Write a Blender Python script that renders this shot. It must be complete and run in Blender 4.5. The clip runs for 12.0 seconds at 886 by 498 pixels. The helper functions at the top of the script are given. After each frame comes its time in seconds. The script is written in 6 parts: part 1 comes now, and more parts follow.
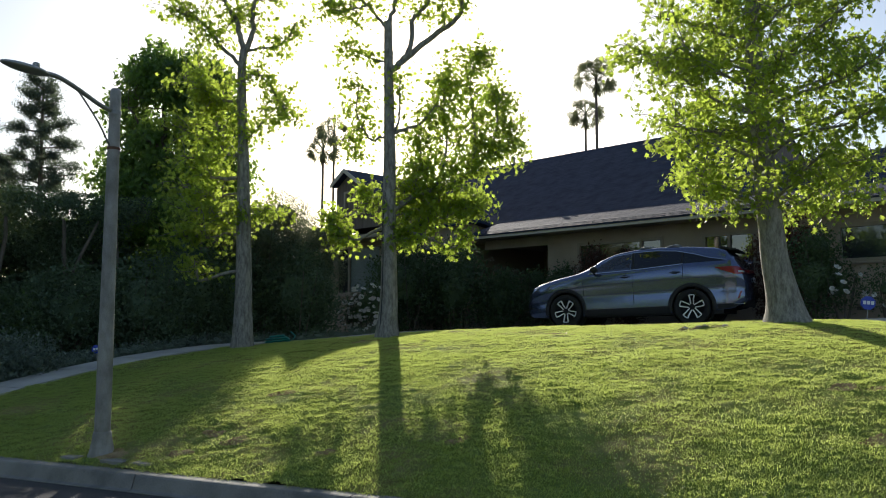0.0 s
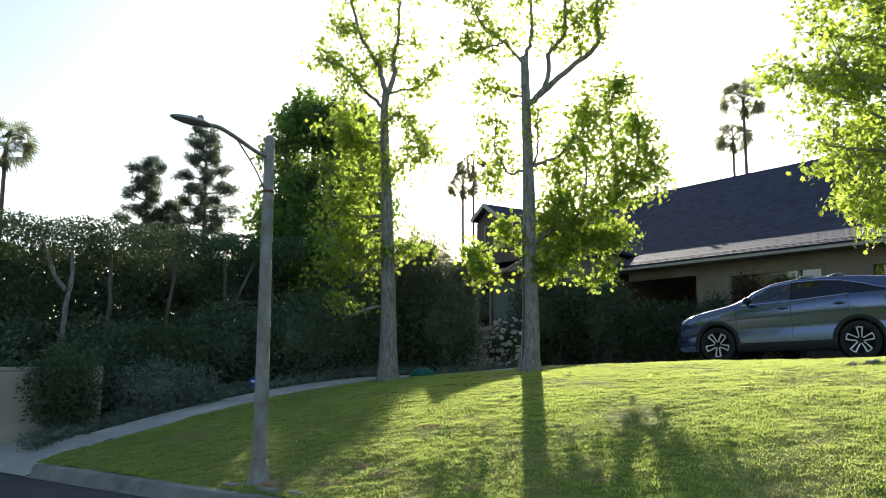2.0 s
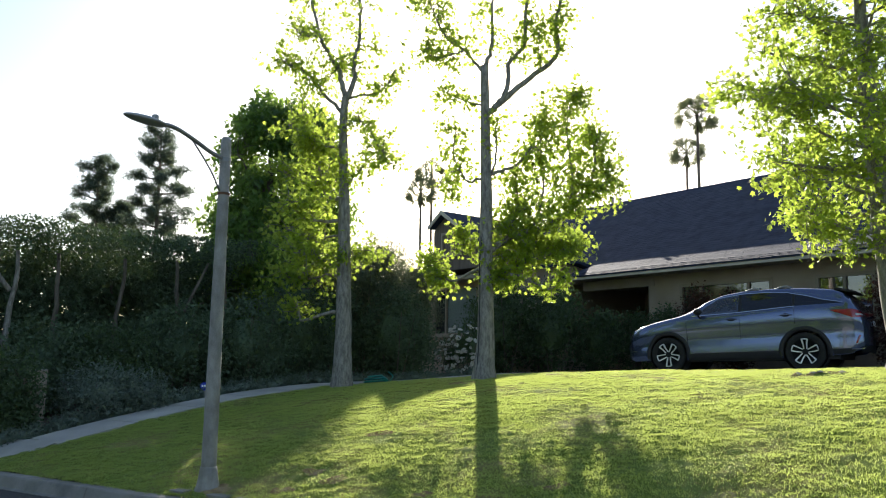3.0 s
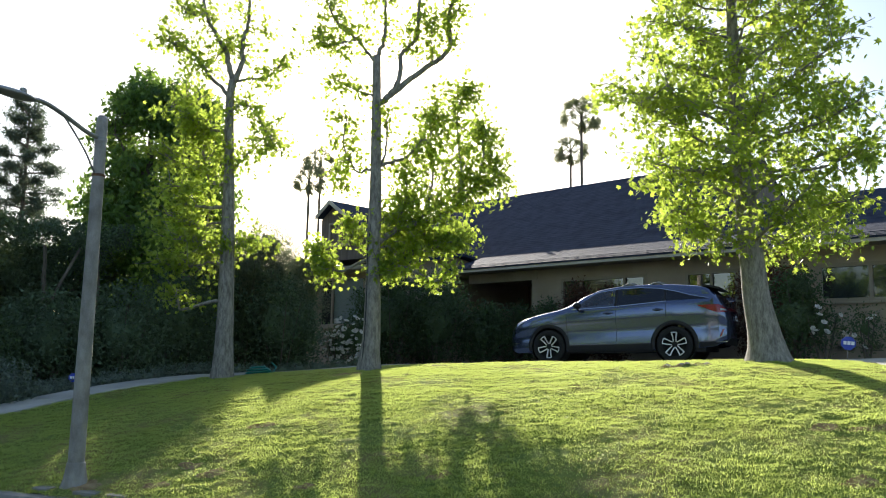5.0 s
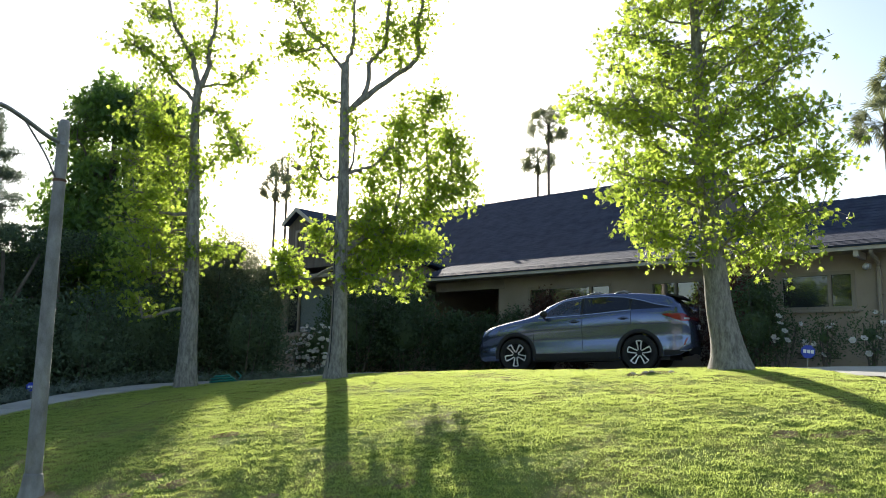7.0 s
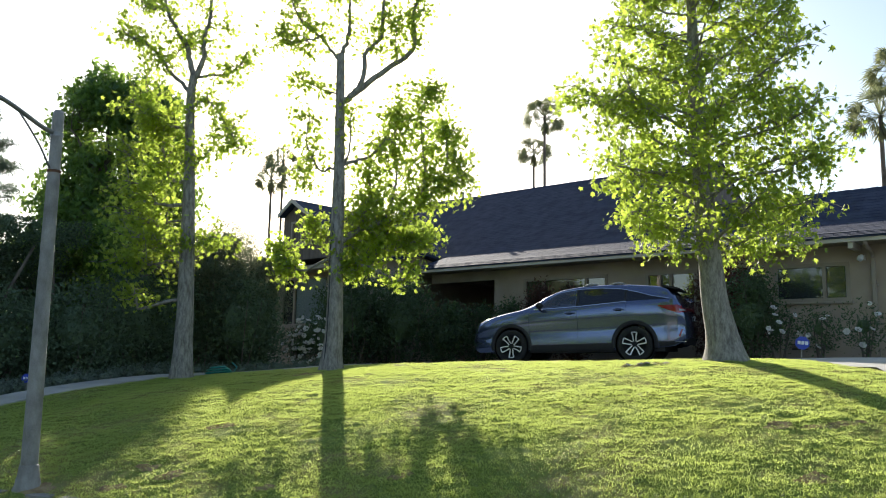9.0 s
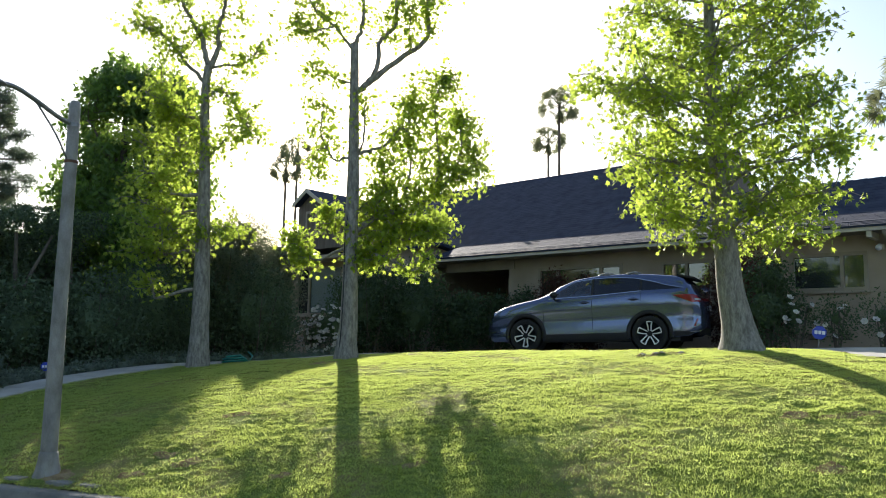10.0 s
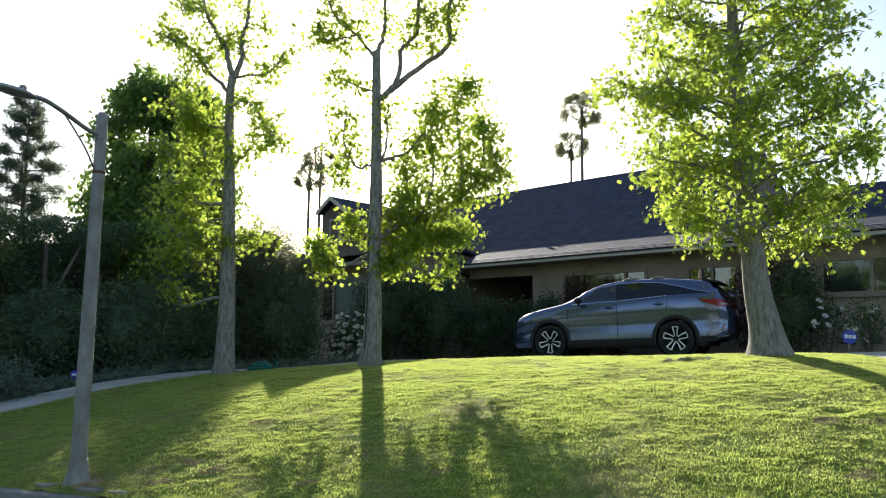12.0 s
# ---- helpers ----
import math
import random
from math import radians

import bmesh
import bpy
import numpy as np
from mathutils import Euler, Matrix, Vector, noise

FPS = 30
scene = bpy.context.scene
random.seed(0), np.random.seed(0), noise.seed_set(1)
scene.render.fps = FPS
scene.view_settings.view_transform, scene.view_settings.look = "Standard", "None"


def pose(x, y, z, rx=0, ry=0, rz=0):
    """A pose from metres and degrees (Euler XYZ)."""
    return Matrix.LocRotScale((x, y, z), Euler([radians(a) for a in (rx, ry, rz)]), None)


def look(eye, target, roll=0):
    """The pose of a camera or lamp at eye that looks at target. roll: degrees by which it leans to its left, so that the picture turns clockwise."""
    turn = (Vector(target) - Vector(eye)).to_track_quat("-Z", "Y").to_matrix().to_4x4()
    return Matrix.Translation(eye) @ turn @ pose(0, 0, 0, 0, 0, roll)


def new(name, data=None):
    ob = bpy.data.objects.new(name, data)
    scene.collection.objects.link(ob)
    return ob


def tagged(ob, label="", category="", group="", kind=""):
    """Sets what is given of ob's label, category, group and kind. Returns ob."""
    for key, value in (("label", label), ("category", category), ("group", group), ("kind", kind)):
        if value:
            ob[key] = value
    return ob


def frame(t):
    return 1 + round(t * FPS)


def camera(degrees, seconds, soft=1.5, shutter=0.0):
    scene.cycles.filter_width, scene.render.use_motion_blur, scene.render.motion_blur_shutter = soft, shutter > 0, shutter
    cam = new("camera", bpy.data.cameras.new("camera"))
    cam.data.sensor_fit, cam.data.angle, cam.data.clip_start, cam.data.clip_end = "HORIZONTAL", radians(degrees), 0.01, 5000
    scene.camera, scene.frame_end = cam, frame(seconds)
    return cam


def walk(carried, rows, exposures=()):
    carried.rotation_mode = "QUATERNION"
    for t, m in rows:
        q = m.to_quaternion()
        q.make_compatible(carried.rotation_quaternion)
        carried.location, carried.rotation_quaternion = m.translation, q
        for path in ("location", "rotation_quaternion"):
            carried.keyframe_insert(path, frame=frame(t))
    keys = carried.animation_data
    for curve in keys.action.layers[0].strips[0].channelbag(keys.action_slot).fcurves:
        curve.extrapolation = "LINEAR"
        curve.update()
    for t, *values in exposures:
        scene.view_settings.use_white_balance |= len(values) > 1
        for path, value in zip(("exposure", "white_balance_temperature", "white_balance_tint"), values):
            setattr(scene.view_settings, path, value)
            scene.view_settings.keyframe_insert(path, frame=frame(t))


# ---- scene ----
EYE = 1.65
cam = camera(59.07, 12.0, soft=1.0)
ROWS = [  # seconds, then the turn in degrees
    (0.0, 95.163, -0.048, 0.001),
    (0.5, 95.007, -0.265, 1.127),
    (1.0, 96.163, -0.129, 4.486),
    (1.5, 97.159, -0.027, 9.100),
    (2.0, 97.606, -0.107, 10.327),
    (2.5, 97.923, -0.412, 10.514),
    (3.0, 98.119, -0.772, 7.046),
    (3.5, 98.233, -0.874, 1.876),
    (5.5, 97.510, -1.035, -1.652),
    (6.0, 97.728, -1.084, -2.457),
    (6.5, 98.028, -0.850, -3.228),
    (7.0, 98.255, -0.933, -3.650),
    (9.0, 97.634, -0.930, -3.959),
    (9.5, 97.190, -0.934, -3.300),
    (10.0, 96.840, -1.009, -2.914),
    (10.5, 96.485, -1.085, -3.050),
    (11.0, 95.998, -0.995, -3.056),
    (11.5, 96.046, -0.856, -2.624),
    (12.0, 97.277, -0.703, -1.158),
]

EXPOSURES = [(0.0, 0.38), (0.5, 0.44), (1.0, 0.68), (1.5, 0.9), (2.5, 1.0), (3.0, 0.96), (5.5, 1.02), (10.0, 1.0), (11.0, 0.92), (12.0, 0.95)]
walk(cam, [(t, pose(0, 0, EYE, rx, ry, rz)) for t, rx, ry, rz in ROWS], EXPOSURES)

# ---- daylight ----
SUN = Vector((-0.075, 1.0, 0.402)).normalized()
world = bpy.data.worlds.new("sky")
scene.world = world
world.use_nodes = True
wn = world.node_tree.nodes
sky = wn.new("ShaderNodeTexSky")
sky.sky_type, sky.sun_disc = "NISHITA", False
sky.sun_elevation, sky.sun_rotation = math.asin(SUN.z), math.atan2(SUN.x, SUN.y)
sky.air_density, sky.dust_density, sky.ozone_density = 1.0, 1.0, 1.0
world.node_tree.links.new(sky.outputs[0], wn["Background"].inputs[0])
wn["Background"].inputs[1].default_value = 0.105
lamp = bpy.data.lights.new("sun", "SUN")
lamp.energy, lamp.angle, lamp.color = 5.0, radians(0.5), (1.0, 0.93, 0.82)
new("sun", lamp).matrix_world = look(SUN * 80, (0, 0, 0))


# ---- small tools ----
def link(name, mesh, material, parent=None, label="", smooth=False):
    if material is not None:
        mesh.materials.append(material)
    if smooth:
        mesh.polygons.foreach_set("use_smooth", [True] * len(mesh.polygons))
    ob = new(name, mesh)
    ob.parent = parent
    return tagged(ob, label)


def part(name, bm, material, parent=None, label="", smooth=False):
    """Links a bmesh as one mesh object under a thing or a part."""
    mesh = bpy.data.meshes.new(name)
    bm.to_mesh(mesh)
    bm.free()
    return link(name, mesh, material, parent, label, smooth)


def thing(name, m, label, category, group="", kind=""):
    ob = new(name)
    ob.matrix_world = m
    ob.empty_display_size = 0.2
    return tagged(ob, label, category, group, kind)


def data(name, verts, faces):
    mesh = bpy.data.meshes.new(name)
    mesh.from_pydata([tuple(v) for v in verts], [], faces)
    return mesh


def box(bm, x0, x1, y0, y1, z0, z1, bevel=0.0):
    made = bmesh.ops.create_cube(bm, size=1.0, matrix=Matrix.LocRotScale(((x0 + x1) / 2, (y0 + y1) / 2, (z0 + z1) / 2), None, (abs(x1 - x0), abs(y1 - y0), abs(z1 - z0))))
    if bevel:
        edges = list({e for v in made["verts"] for e in v.link_edges})
        bmesh.ops.bevel(bm, geom=edges, offset=bevel, segments=2, affect="EDGES", profile=0.5)
    return bm


def tube(bm, points, radii, sides=10, closed=True):
    """A round bar through the points, its radius given at each."""
    pts = [Vector(p) for p in points]
    rings, side = [], None
    for i, p in enumerate(pts):
        d = (pts[min(i + 1, len(pts) - 1)] - pts[max(i - 1, 0)]).normalized()
        if side is None:
            side = d.orthogonal().normalized()
        side = (side - d * side.dot(d)).normalized()
        other = d.cross(side)
        r = radii[i] if isinstance(radii, (list, tuple)) else radii
        rings.append([bm.verts.new(p + (side * math.cos(2 * math.pi * k / sides) + other * math.sin(2 * math.pi * k / sides)) * r) for k in range(sides)])
    for a, b in zip(rings, rings[1:]):
        for k in range(sides):
            bm.faces.new((a[k], a[(k + 1) % sides], b[(k + 1) % sides], b[k]))
    if closed:
        bm.faces.new(rings[0][::-1])
        bm.faces.new(rings[-1])
    return bm


def bend(points, n):
    """A smooth line of n points through the given ones."""
    p = [Vector(q) for q in points]
    p = [p[0] * 2 - p[1]] + p + [p[-1] * 2 - p[-2]]
    out = []
    for k in range(n):
        f = k / (n - 1) * (len(p) - 3)
        i = min(int(f), len(p) - 4)
        u = f - i
        a, b, c, d = p[i:i + 4]
        out.append(0.5 * (2 * b + (c - a) * u + (2 * a - 5 * b + 4 * c - d) * u * u + (3 * b - a - 3 * c + d) * u ** 3))
    return out


def table(x, rows):
    """Straight-line look-up in rows of (x, value)."""
    return float(np.interp(x, [r[0] for r in rows], [r[1] for r in rows]))


# ---- materials ----
def nodes_of(name):
    m = bpy.data.materials.new(name)
    m.use_nodes = True
    return m, m.node_tree.nodes, m.node_tree.links


def surface(name, c1, c2, scale=3.0, rough=0.7, metallic=0.0, bump=0.0, bump_scale=60.0, coat=0.0, stretch=(1, 1, 1), rough_var=0.08, c3=None, island=0.0, shine=0.5):
    """A surface of two colours mixed at two scales, with a fine relief."""
    m, n, l = nodes_of(name)
    p = n["Principled BSDF"]
    co, mp = n.new("ShaderNodeTexCoord"), n.new("ShaderNodeMapping")
    mp.inputs["Scale"].default_value = stretch
    l.new(co.outputs["Object"], mp.inputs[0])
    big, small = n.new("ShaderNodeTexNoise"), n.new("ShaderNodeTexNoise")
    big.inputs["Scale"].default_value, big.inputs["Detail"].default_value = scale, 6
    small.inputs["Scale"].default_value, small.inputs["Detail"].default_value = bump_scale, 4
    l.new(mp.outputs[0], big.inputs[0]), l.new(mp.outputs[0], small.inputs[0])
    ramp = n.new("ShaderNodeValToRGB")
    ramp.color_ramp.elements[0].position, ramp.color_ramp.elements[1].position = 0.32, 0.68
    ramp.color_ramp.elements[0].color, ramp.color_ramp.elements[1].color = (*c1, 1), (*c2, 1)
    if c3:
        e = ramp.color_ramp.elements.new(0.5)
        e.color = (*c3, 1)
    mix = n.new("ShaderNodeMath")
    mix.operation = "MULTIPLY_ADD"
    mix.inputs[1].default_value = 0.35
    l.new(small.outputs[0], mix.inputs[0])
    off = n.new("ShaderNodeMath")
    off.operation = "SUBTRACT"
    off.inputs[1].default_value = 0.175
    l.new(big.outputs[0], off.inputs[0]), l.new(off.outputs[0], mix.inputs[2])
    last = mix
    if island:
        geo, obi = n.new("ShaderNodeNewGeometry"), n.new("ShaderNodeObjectInfo")
        add = n.new("ShaderNodeMath")
        add.operation = "ADD"
        l.new(geo.outputs["Random Per Island"], add.inputs[0]), l.new(obi.outputs["Random"], add.inputs[1])
        fr = n.new("ShaderNodeMath")
        fr.operation = "FRACT"
        l.new(add.outputs[0], fr.inputs[0])
        ma = n.new("ShaderNodeMath")
        ma.operation = "MULTIPLY_ADD"
        ma.inputs[1].default_value = island
        l.new(fr.outputs[0], ma.inputs[0]), l.new(mix.outputs[0], ma.inputs[2])
        sb = n.new("ShaderNodeMath")
        sb.operation = "SUBTRACT"
        sb.inputs[1].default_value = island / 2
        l.new(ma.outputs[0], sb.inputs[0])
        last = sb
    l.new(last.outputs[0], ramp.inputs[0]), l.new(ramp.outputs[0], p.inputs["Base Color"])
    rr = n.new("ShaderNodeMapRange")
    rr.inputs["To Min"].default_value, rr.inputs["To Max"].default_value = max(rough - rough_var, 0.02), min(rough + rough_var, 1)
    l.new(big.outputs[0], rr.inputs[0]), l.new(rr.outputs[0], p.inputs["Roughness"])
    p.inputs["Metallic"].default_value, p.inputs["Coat Weight"].default_value = metallic, coat
    p.inputs["Coat Roughness"].default_value = 0.04
    p.inputs["Specular IOR Level"].default_value = shine
    if bump:
        b = n.new("ShaderNodeBump")
        b.inputs["Strength"].default_value, b.inputs["Distance"].default_value = bump, 0.01
        l.new(small.outputs[0], b.inputs["Height"]), l.new(b.outputs[0], p.inputs["Normal"])
    return m


def foliage(name, dark, light, through_colour, share=0.45, rough=0.45, patch=0.6, low=0.35, gloss=0.35):
    """Leaves: a glossy face and light that shines through; each leaf differs."""
    m, n, l = nodes_of(name)
    p, out = n["Principled BSDF"], n["Material Output"]
    geo, co, noise_tex = n.new("ShaderNodeNewGeometry"), n.new("ShaderNodeTexCoord"), n.new("ShaderNodeTexNoise")
    noise_tex.inputs["Scale"].default_value, noise_tex.inputs["Detail"].default_value = patch, 3
    l.new(co.outputs["Object"], noise_tex.inputs[0])
    add = n.new("ShaderNodeMath")
    add.operation = "MULTIPLY_ADD"
    add.inputs[1].default_value = 0.55
    half = n.new("ShaderNodeMath")
    half.operation = "SUBTRACT"
    half.inputs[1].default_value = 0.27
    l.new(noise_tex.outputs[0], half.inputs[0])
    l.new(geo.outputs["Random Per Island"], add.inputs[0]), l.new(half.outputs[0], add.inputs[2])
    ramp, ramp2 = n.new("ShaderNodeValToRGB"), n.new("ShaderNodeValToRGB")
    ramp.color_ramp.elements[0].color, ramp.color_ramp.elements[1].color = (*dark, 1), (*light, 1)
    ramp2.color_ramp.elements[0].color = (*[c * low for c in through_colour], 1)
    ramp2.color_ramp.elements[1].color = (*through_colour, 1)
    l.new(add.outputs[0], ramp.inputs[0]), l.new(add.outputs[0], ramp2.inputs[0])
    l.new(ramp.outputs[0], p.inputs["Base Color"])
    p.inputs["Roughness"].default_value = rough
    p.inputs["Specular IOR Level"].default_value = gloss
    t, mix = n.new("ShaderNodeBsdfTranslucent"), n.new("ShaderNodeMixShader")
    l.new(ramp2.outputs[0], t.inputs[0])
    mix.inputs[0].default_value = share
    l.new(p.outputs[0], mix.inputs[1]), l.new(t.outputs[0], mix.inputs[2]), l.new(mix.outputs[0], out.inputs["Surface"])
    return m


def pane_glass(name, tint, rough=0.02, clear=0.5, ior=1.8):
    """Window glass: reflects at a glance and lets part of the light through."""
    m, n, l = nodes_of(name)
    p, out = n["Principled BSDF"], n["Material Output"]
    p.inputs["Base Color"].default_value = (*tint, 1)
    p.inputs["Roughness"].default_value = rough
    p.inputs["IOR"].default_value = ior
    p.inputs["Specular IOR Level"].default_value = 1.0
    tr, mix = n.new("ShaderNodeBsdfTransparent"), n.new("ShaderNodeMixShader")
    tr.inputs[0].default_value = (0.75, 0.8, 0.82, 1)
    mix.inputs[0].default_value = clear
    l.new(p.outputs[0], mix.inputs[1]), l.new(tr.outputs[0], mix.inputs[2]), l.new(mix.outputs[0], out.inputs["Surface"])
    return m


ASPHALT = surface("asphalt", (0.035, 0.036, 0.04), (0.065, 0.065, 0.068), 1.2, 0.85, bump=0.5, bump_scale=180)
CONCRETE = surface("concrete", (0.36, 0.34, 0.31), (0.5, 0.48, 0.44), 1.5, 0.85, bump=0.25, bump_scale=90)
KERB = surface("kerb_concrete", (0.15, 0.143, 0.132), (0.29, 0.275, 0.25), 2.5, 0.85, bump=0.3, bump_scale=70)
BARE_EARTH = surface("bare_earth", (0.19, 0.125, 0.065), (0.40, 0.30, 0.17), 6.0, 0.95, bump=0.9, bump_scale=50, shine=0.05)
SOIL = surface("soil", (0.045, 0.032, 0.022), (0.11, 0.085, 0.06), 2.0, 0.95, bump=0.8, bump_scale=40)
TURF = surface("turf", (0.27, 0.23, 0.10), (0.19, 0.235, 0.066), 1.1, 0.9, bump=0.9, bump_scale=45, shine=0.05, c3=(0.17, 0.215, 0.05))
GRASS = foliage("grass_blades", (0.055, 0.088, 0.028), (0.10, 0.142, 0.042), (0.85, 0.99, 0.25), 0.54, 0.45, 0.45, 0.8, 0.4)
DRY_GRASS = foliage("dry_grass", (0.20, 0.17, 0.07), (0.31, 0.26, 0.11), (0.50, 0.44, 0.16), 0.4, 0.7, 2.0, 0.5, 0.06)
BARK = surface("pale_bark", (0.15, 0.135, 0.118), (0.35, 0.325, 0.29), 5.0, 0.9, bump=0.7, bump_scale=20, stretch=(4.0, 4.0, 1.2))
DARK_BARK = surface("dark_bark", (0.08, 0.065, 0.05), (0.19, 0.16, 0.13), 3.0, 0.9, bump=0.9, bump_scale=24, stretch=(1.6, 1.6, 0.4))
LEAF = foliage("sweetgum_leaf", (0.055, 0.115, 0.03), (0.12, 0.20, 0.045), (0.60, 0.82, 0.13), 0.5, low=0.36)
LEAF_BRIGHT = foliage("young_leaf", (0.06, 0.125, 0.03), (0.14, 0.22, 0.05), (0.78, 0.980, 0.14), 0.58, low=0.5)
LEAF_DARK = foliage("dark_leaf", (0.045, 0.095, 0.036), (0.105, 0.19, 0.062), (0.48, 0.72, 0.12), 0.45, 0.4)
NEEDLE = foliage("pine_needle", (0.055, 0.082, 0.065), (0.115, 0.15, 0.11), (0.22, 0.29, 0.17), 0.4, 0.6)
LEAF_HEDGE = foliage("hedge_leaf", (0.055, 0.09, 0.05), (0.125, 0.18, 0.10), (0.14, 0.2, 0.05), 0.16, 0.6)
LEAF_SHRUB = foliage("shrub_leaf", (0.042, 0.07, 0.036), (0.10, 0.15, 0.07), (0.14, 0.24, 0.05), 0.27, 0.45)
LEAF_GREY = foliage("grey_leaf", (0.10, 0.14, 0.115), (0.21, 0.255, 0.20), (0.2, 0.28, 0.15), 0.25, 0.55)
LEAF_RED = foliage("reddish_leaf", (0.05, 0.022, 0.018), (0.11, 0.05, 0.03), (0.3, 0.1, 0.06), 0.3, 0.4)
LEAF_OLIVE = foliage("silvery_leaf", (0.10, 0.12, 0.07), (0.22, 0.25, 0.15), (0.38, 0.42, 0.24), 0.45, 0.5)
PALM_LEAF = foliage("palm_leaf", (0.08, 0.10, 0.06), (0.17, 0.19, 0.11), (0.34, 0.38, 0.18), 0.4, 0.5)
PETAL = foliage("white_petal", (0.84, 0.83, 0.79), (0.9, 0.89, 0.86), (0.85, 0.84, 0.8), 0.3, 0.6)
STUCCO = surface("tan_stucco", (0.36, 0.29, 0.22), (0.44, 0.36, 0.28), 1.4, 0.92, bump=0.35, bump_scale=120)
WALL_STUCCO = surface("garden_wall_stucco", (0.33, 0.285, 0.235), (0.42, 0.365, 0.30), 1.4, 0.92, bump=0.35, bump_scale=120)
TRIM = surface("tan_trim_paint", (0.30, 0.25, 0.19), (0.38, 0.32, 0.25), 2.0, 0.6)
PALE_TRIM = surface("cream_trim_paint", (0.50, 0.45, 0.37), (0.60, 0.55, 0.46), 2.0, 0.55)
SHINGLE = surface("slate_blue_shingle", (0.030, 0.038, 0.064), (0.054, 0.066, 0.102), 3.0, 0.9, bump=0.4, bump_scale=80, island=0.10, shine=0.15)
GABLE_WOOD = surface("brown_gable_boards", (0.12, 0.095, 0.075), (0.19, 0.155, 0.125), 3.0, 0.8, stretch=(4, 4, 0.4))
# near-black that paints the unlit inside behind panes; also colours the vent slats
DARK = surface("near_black_fill", (0.012, 0.011, 0.01), (0.025, 0.022, 0.02), 2.0, 0.9)
DOOR_WOOD = surface("dark_door_wood", (0.035, 0.02, 0.014), (0.07, 0.04, 0.026), 4.0, 0.5, stretch=(1, 1, 0.2))
WHITE_BLIND = surface("white_blind", (0.70, 0.71, 0.65), (0.78, 0.79, 0.73), 2.0, 0.8)
BLIND = surface("pale_blind", (0.44, 0.46, 0.42), (0.52, 0.54, 0.49), 2.0, 0.8)
GLASS = pane_glass("window_glass", (0.01, 0.012, 0.014), 0.02, 0.25, 2.1)
SHEER_GLASS = pane_glass("sheer_window_glass", (0.012, 0.016, 0.016), 0.03, 0.5, 1.8)
DIM_GLASS = pane_glass("dim_window_glass", (0.01, 0.012, 0.014), 0.02, 0.93, 1.4)
POLE = surface("speckled_pole_concrete", (0.22, 0.205, 0.18), (0.40, 0.38, 0.345), 9.0, 0.8, bump=0.7, bump_scale=140, stretch=(1, 1, 0.5))
STEEL = surface("weathered_steel", (0.22, 0.22, 0.22), (0.36, 0.36, 0.35), 6.0, 0.5, metallic=0.7)
RUST = surface("rusty_band", (0.10, 0.05, 0.03), (0.22, 0.11, 0.06), 20.0, 0.8)
GREY_PAINT = surface("grey_lamp_paint", (0.30, 0.305, 0.31), (0.38, 0.385, 0.39), 4.0, 0.5)
SIGN_BLUE = surface("sign_blue", (0.02, 0.05, 0.42), (0.03, 0.07, 0.5), 5.0, 0.4)
SIGN_WHITE = surface("sign_white", (0.75, 0.76, 0.8), (0.82, 0.83, 0.86), 5.0, 0.5)
HOSE = surface("green_hose", (0.015, 0.20, 0.17), (0.03, 0.27, 0.23), 10.0, 0.4)
CLADDING = surface("black_plastic", (0.012, 0.012, 0.013), (0.02, 0.02, 0.021), 20.0, 0.6)
STONE = surface("field_stone", (0.24, 0.21, 0.18), (0.48, 0.44, 0.39), 6.0, 0.9, bump=0.8, bump_scale=40, island=0.4)

# ---- the lie of the land ----
KN, KT = (0.40, 0.9165), (0.9165, -0.40)      # across and along the kerb
K0 = 5.92


def kt(x, y):
    return KN[0] * x + KN[1] * y - K0, KT[0] * x + KT[1] * y


def at_kt(k, t):
    return KN[0] * (k + K0) + KT[0] * t, KN[1] * (k + K0) + KT[1] * t


HN, HU = (0.70, 0.7141), (0.7141, -0.70)      # away from the house front, and along it


def at_house(u, c):
    return HN[0] * c + HU[0] * u, HN[1] * c + HU[1] * u


def uc(x, y):
    return HU[0] * x + HU[1] * y, HN[0] * x + HN[1] * y


def height(x, y):
    """The ground: a flat street, a lawn that climbs to a crest, and the level pad of the house."""
    k, t = kt(x, y)
    if k < 0.0:
        return 0.0 if k < -0.45 else 0.0
    top = table(t, [(-40, 0.6), (-14, 0.95), (-10.8, 1.15), (-9.5, 1.17), (-6.5, 1.40), (-4.2, 1.50), (-2, 1.55), (0, 1.64), (3, 1.60), (8, 1.5), (40, 1.2)])
    u = min(max(k - 0.16, 0) / 7.84, 1.0)
    z = 0.15 + (top - 0.15) * (1 - (1 - u) ** 1.9)
    pad = table(t, [(-40, 0.7), (-14, 1.1), (-9, 1.27), (-8, 1.36), (-4.45, 1.465), (-1.67, 1.545), (0, 1.60), (2, 1.69), (6, 1.75), (40, 1.2)])
    f = min(max((k - 8.2) / 1.6, 0), 1)
    f = f * f * (3 - 2 * f)
    z = z * (1 - f) + pad * f
    return z


WORN = [(3.95, 11.75, 0.5), (4.85, 8.05, 0.45), (4.1, 7.3, 0.45), (4.0, 6.7, 0.35), (4.2, 8.3, 0.25), (-2.2, 8.5, 0.45), (-2.5, 8.75, 0.35), (-0.6, 9.3, 0.3)]


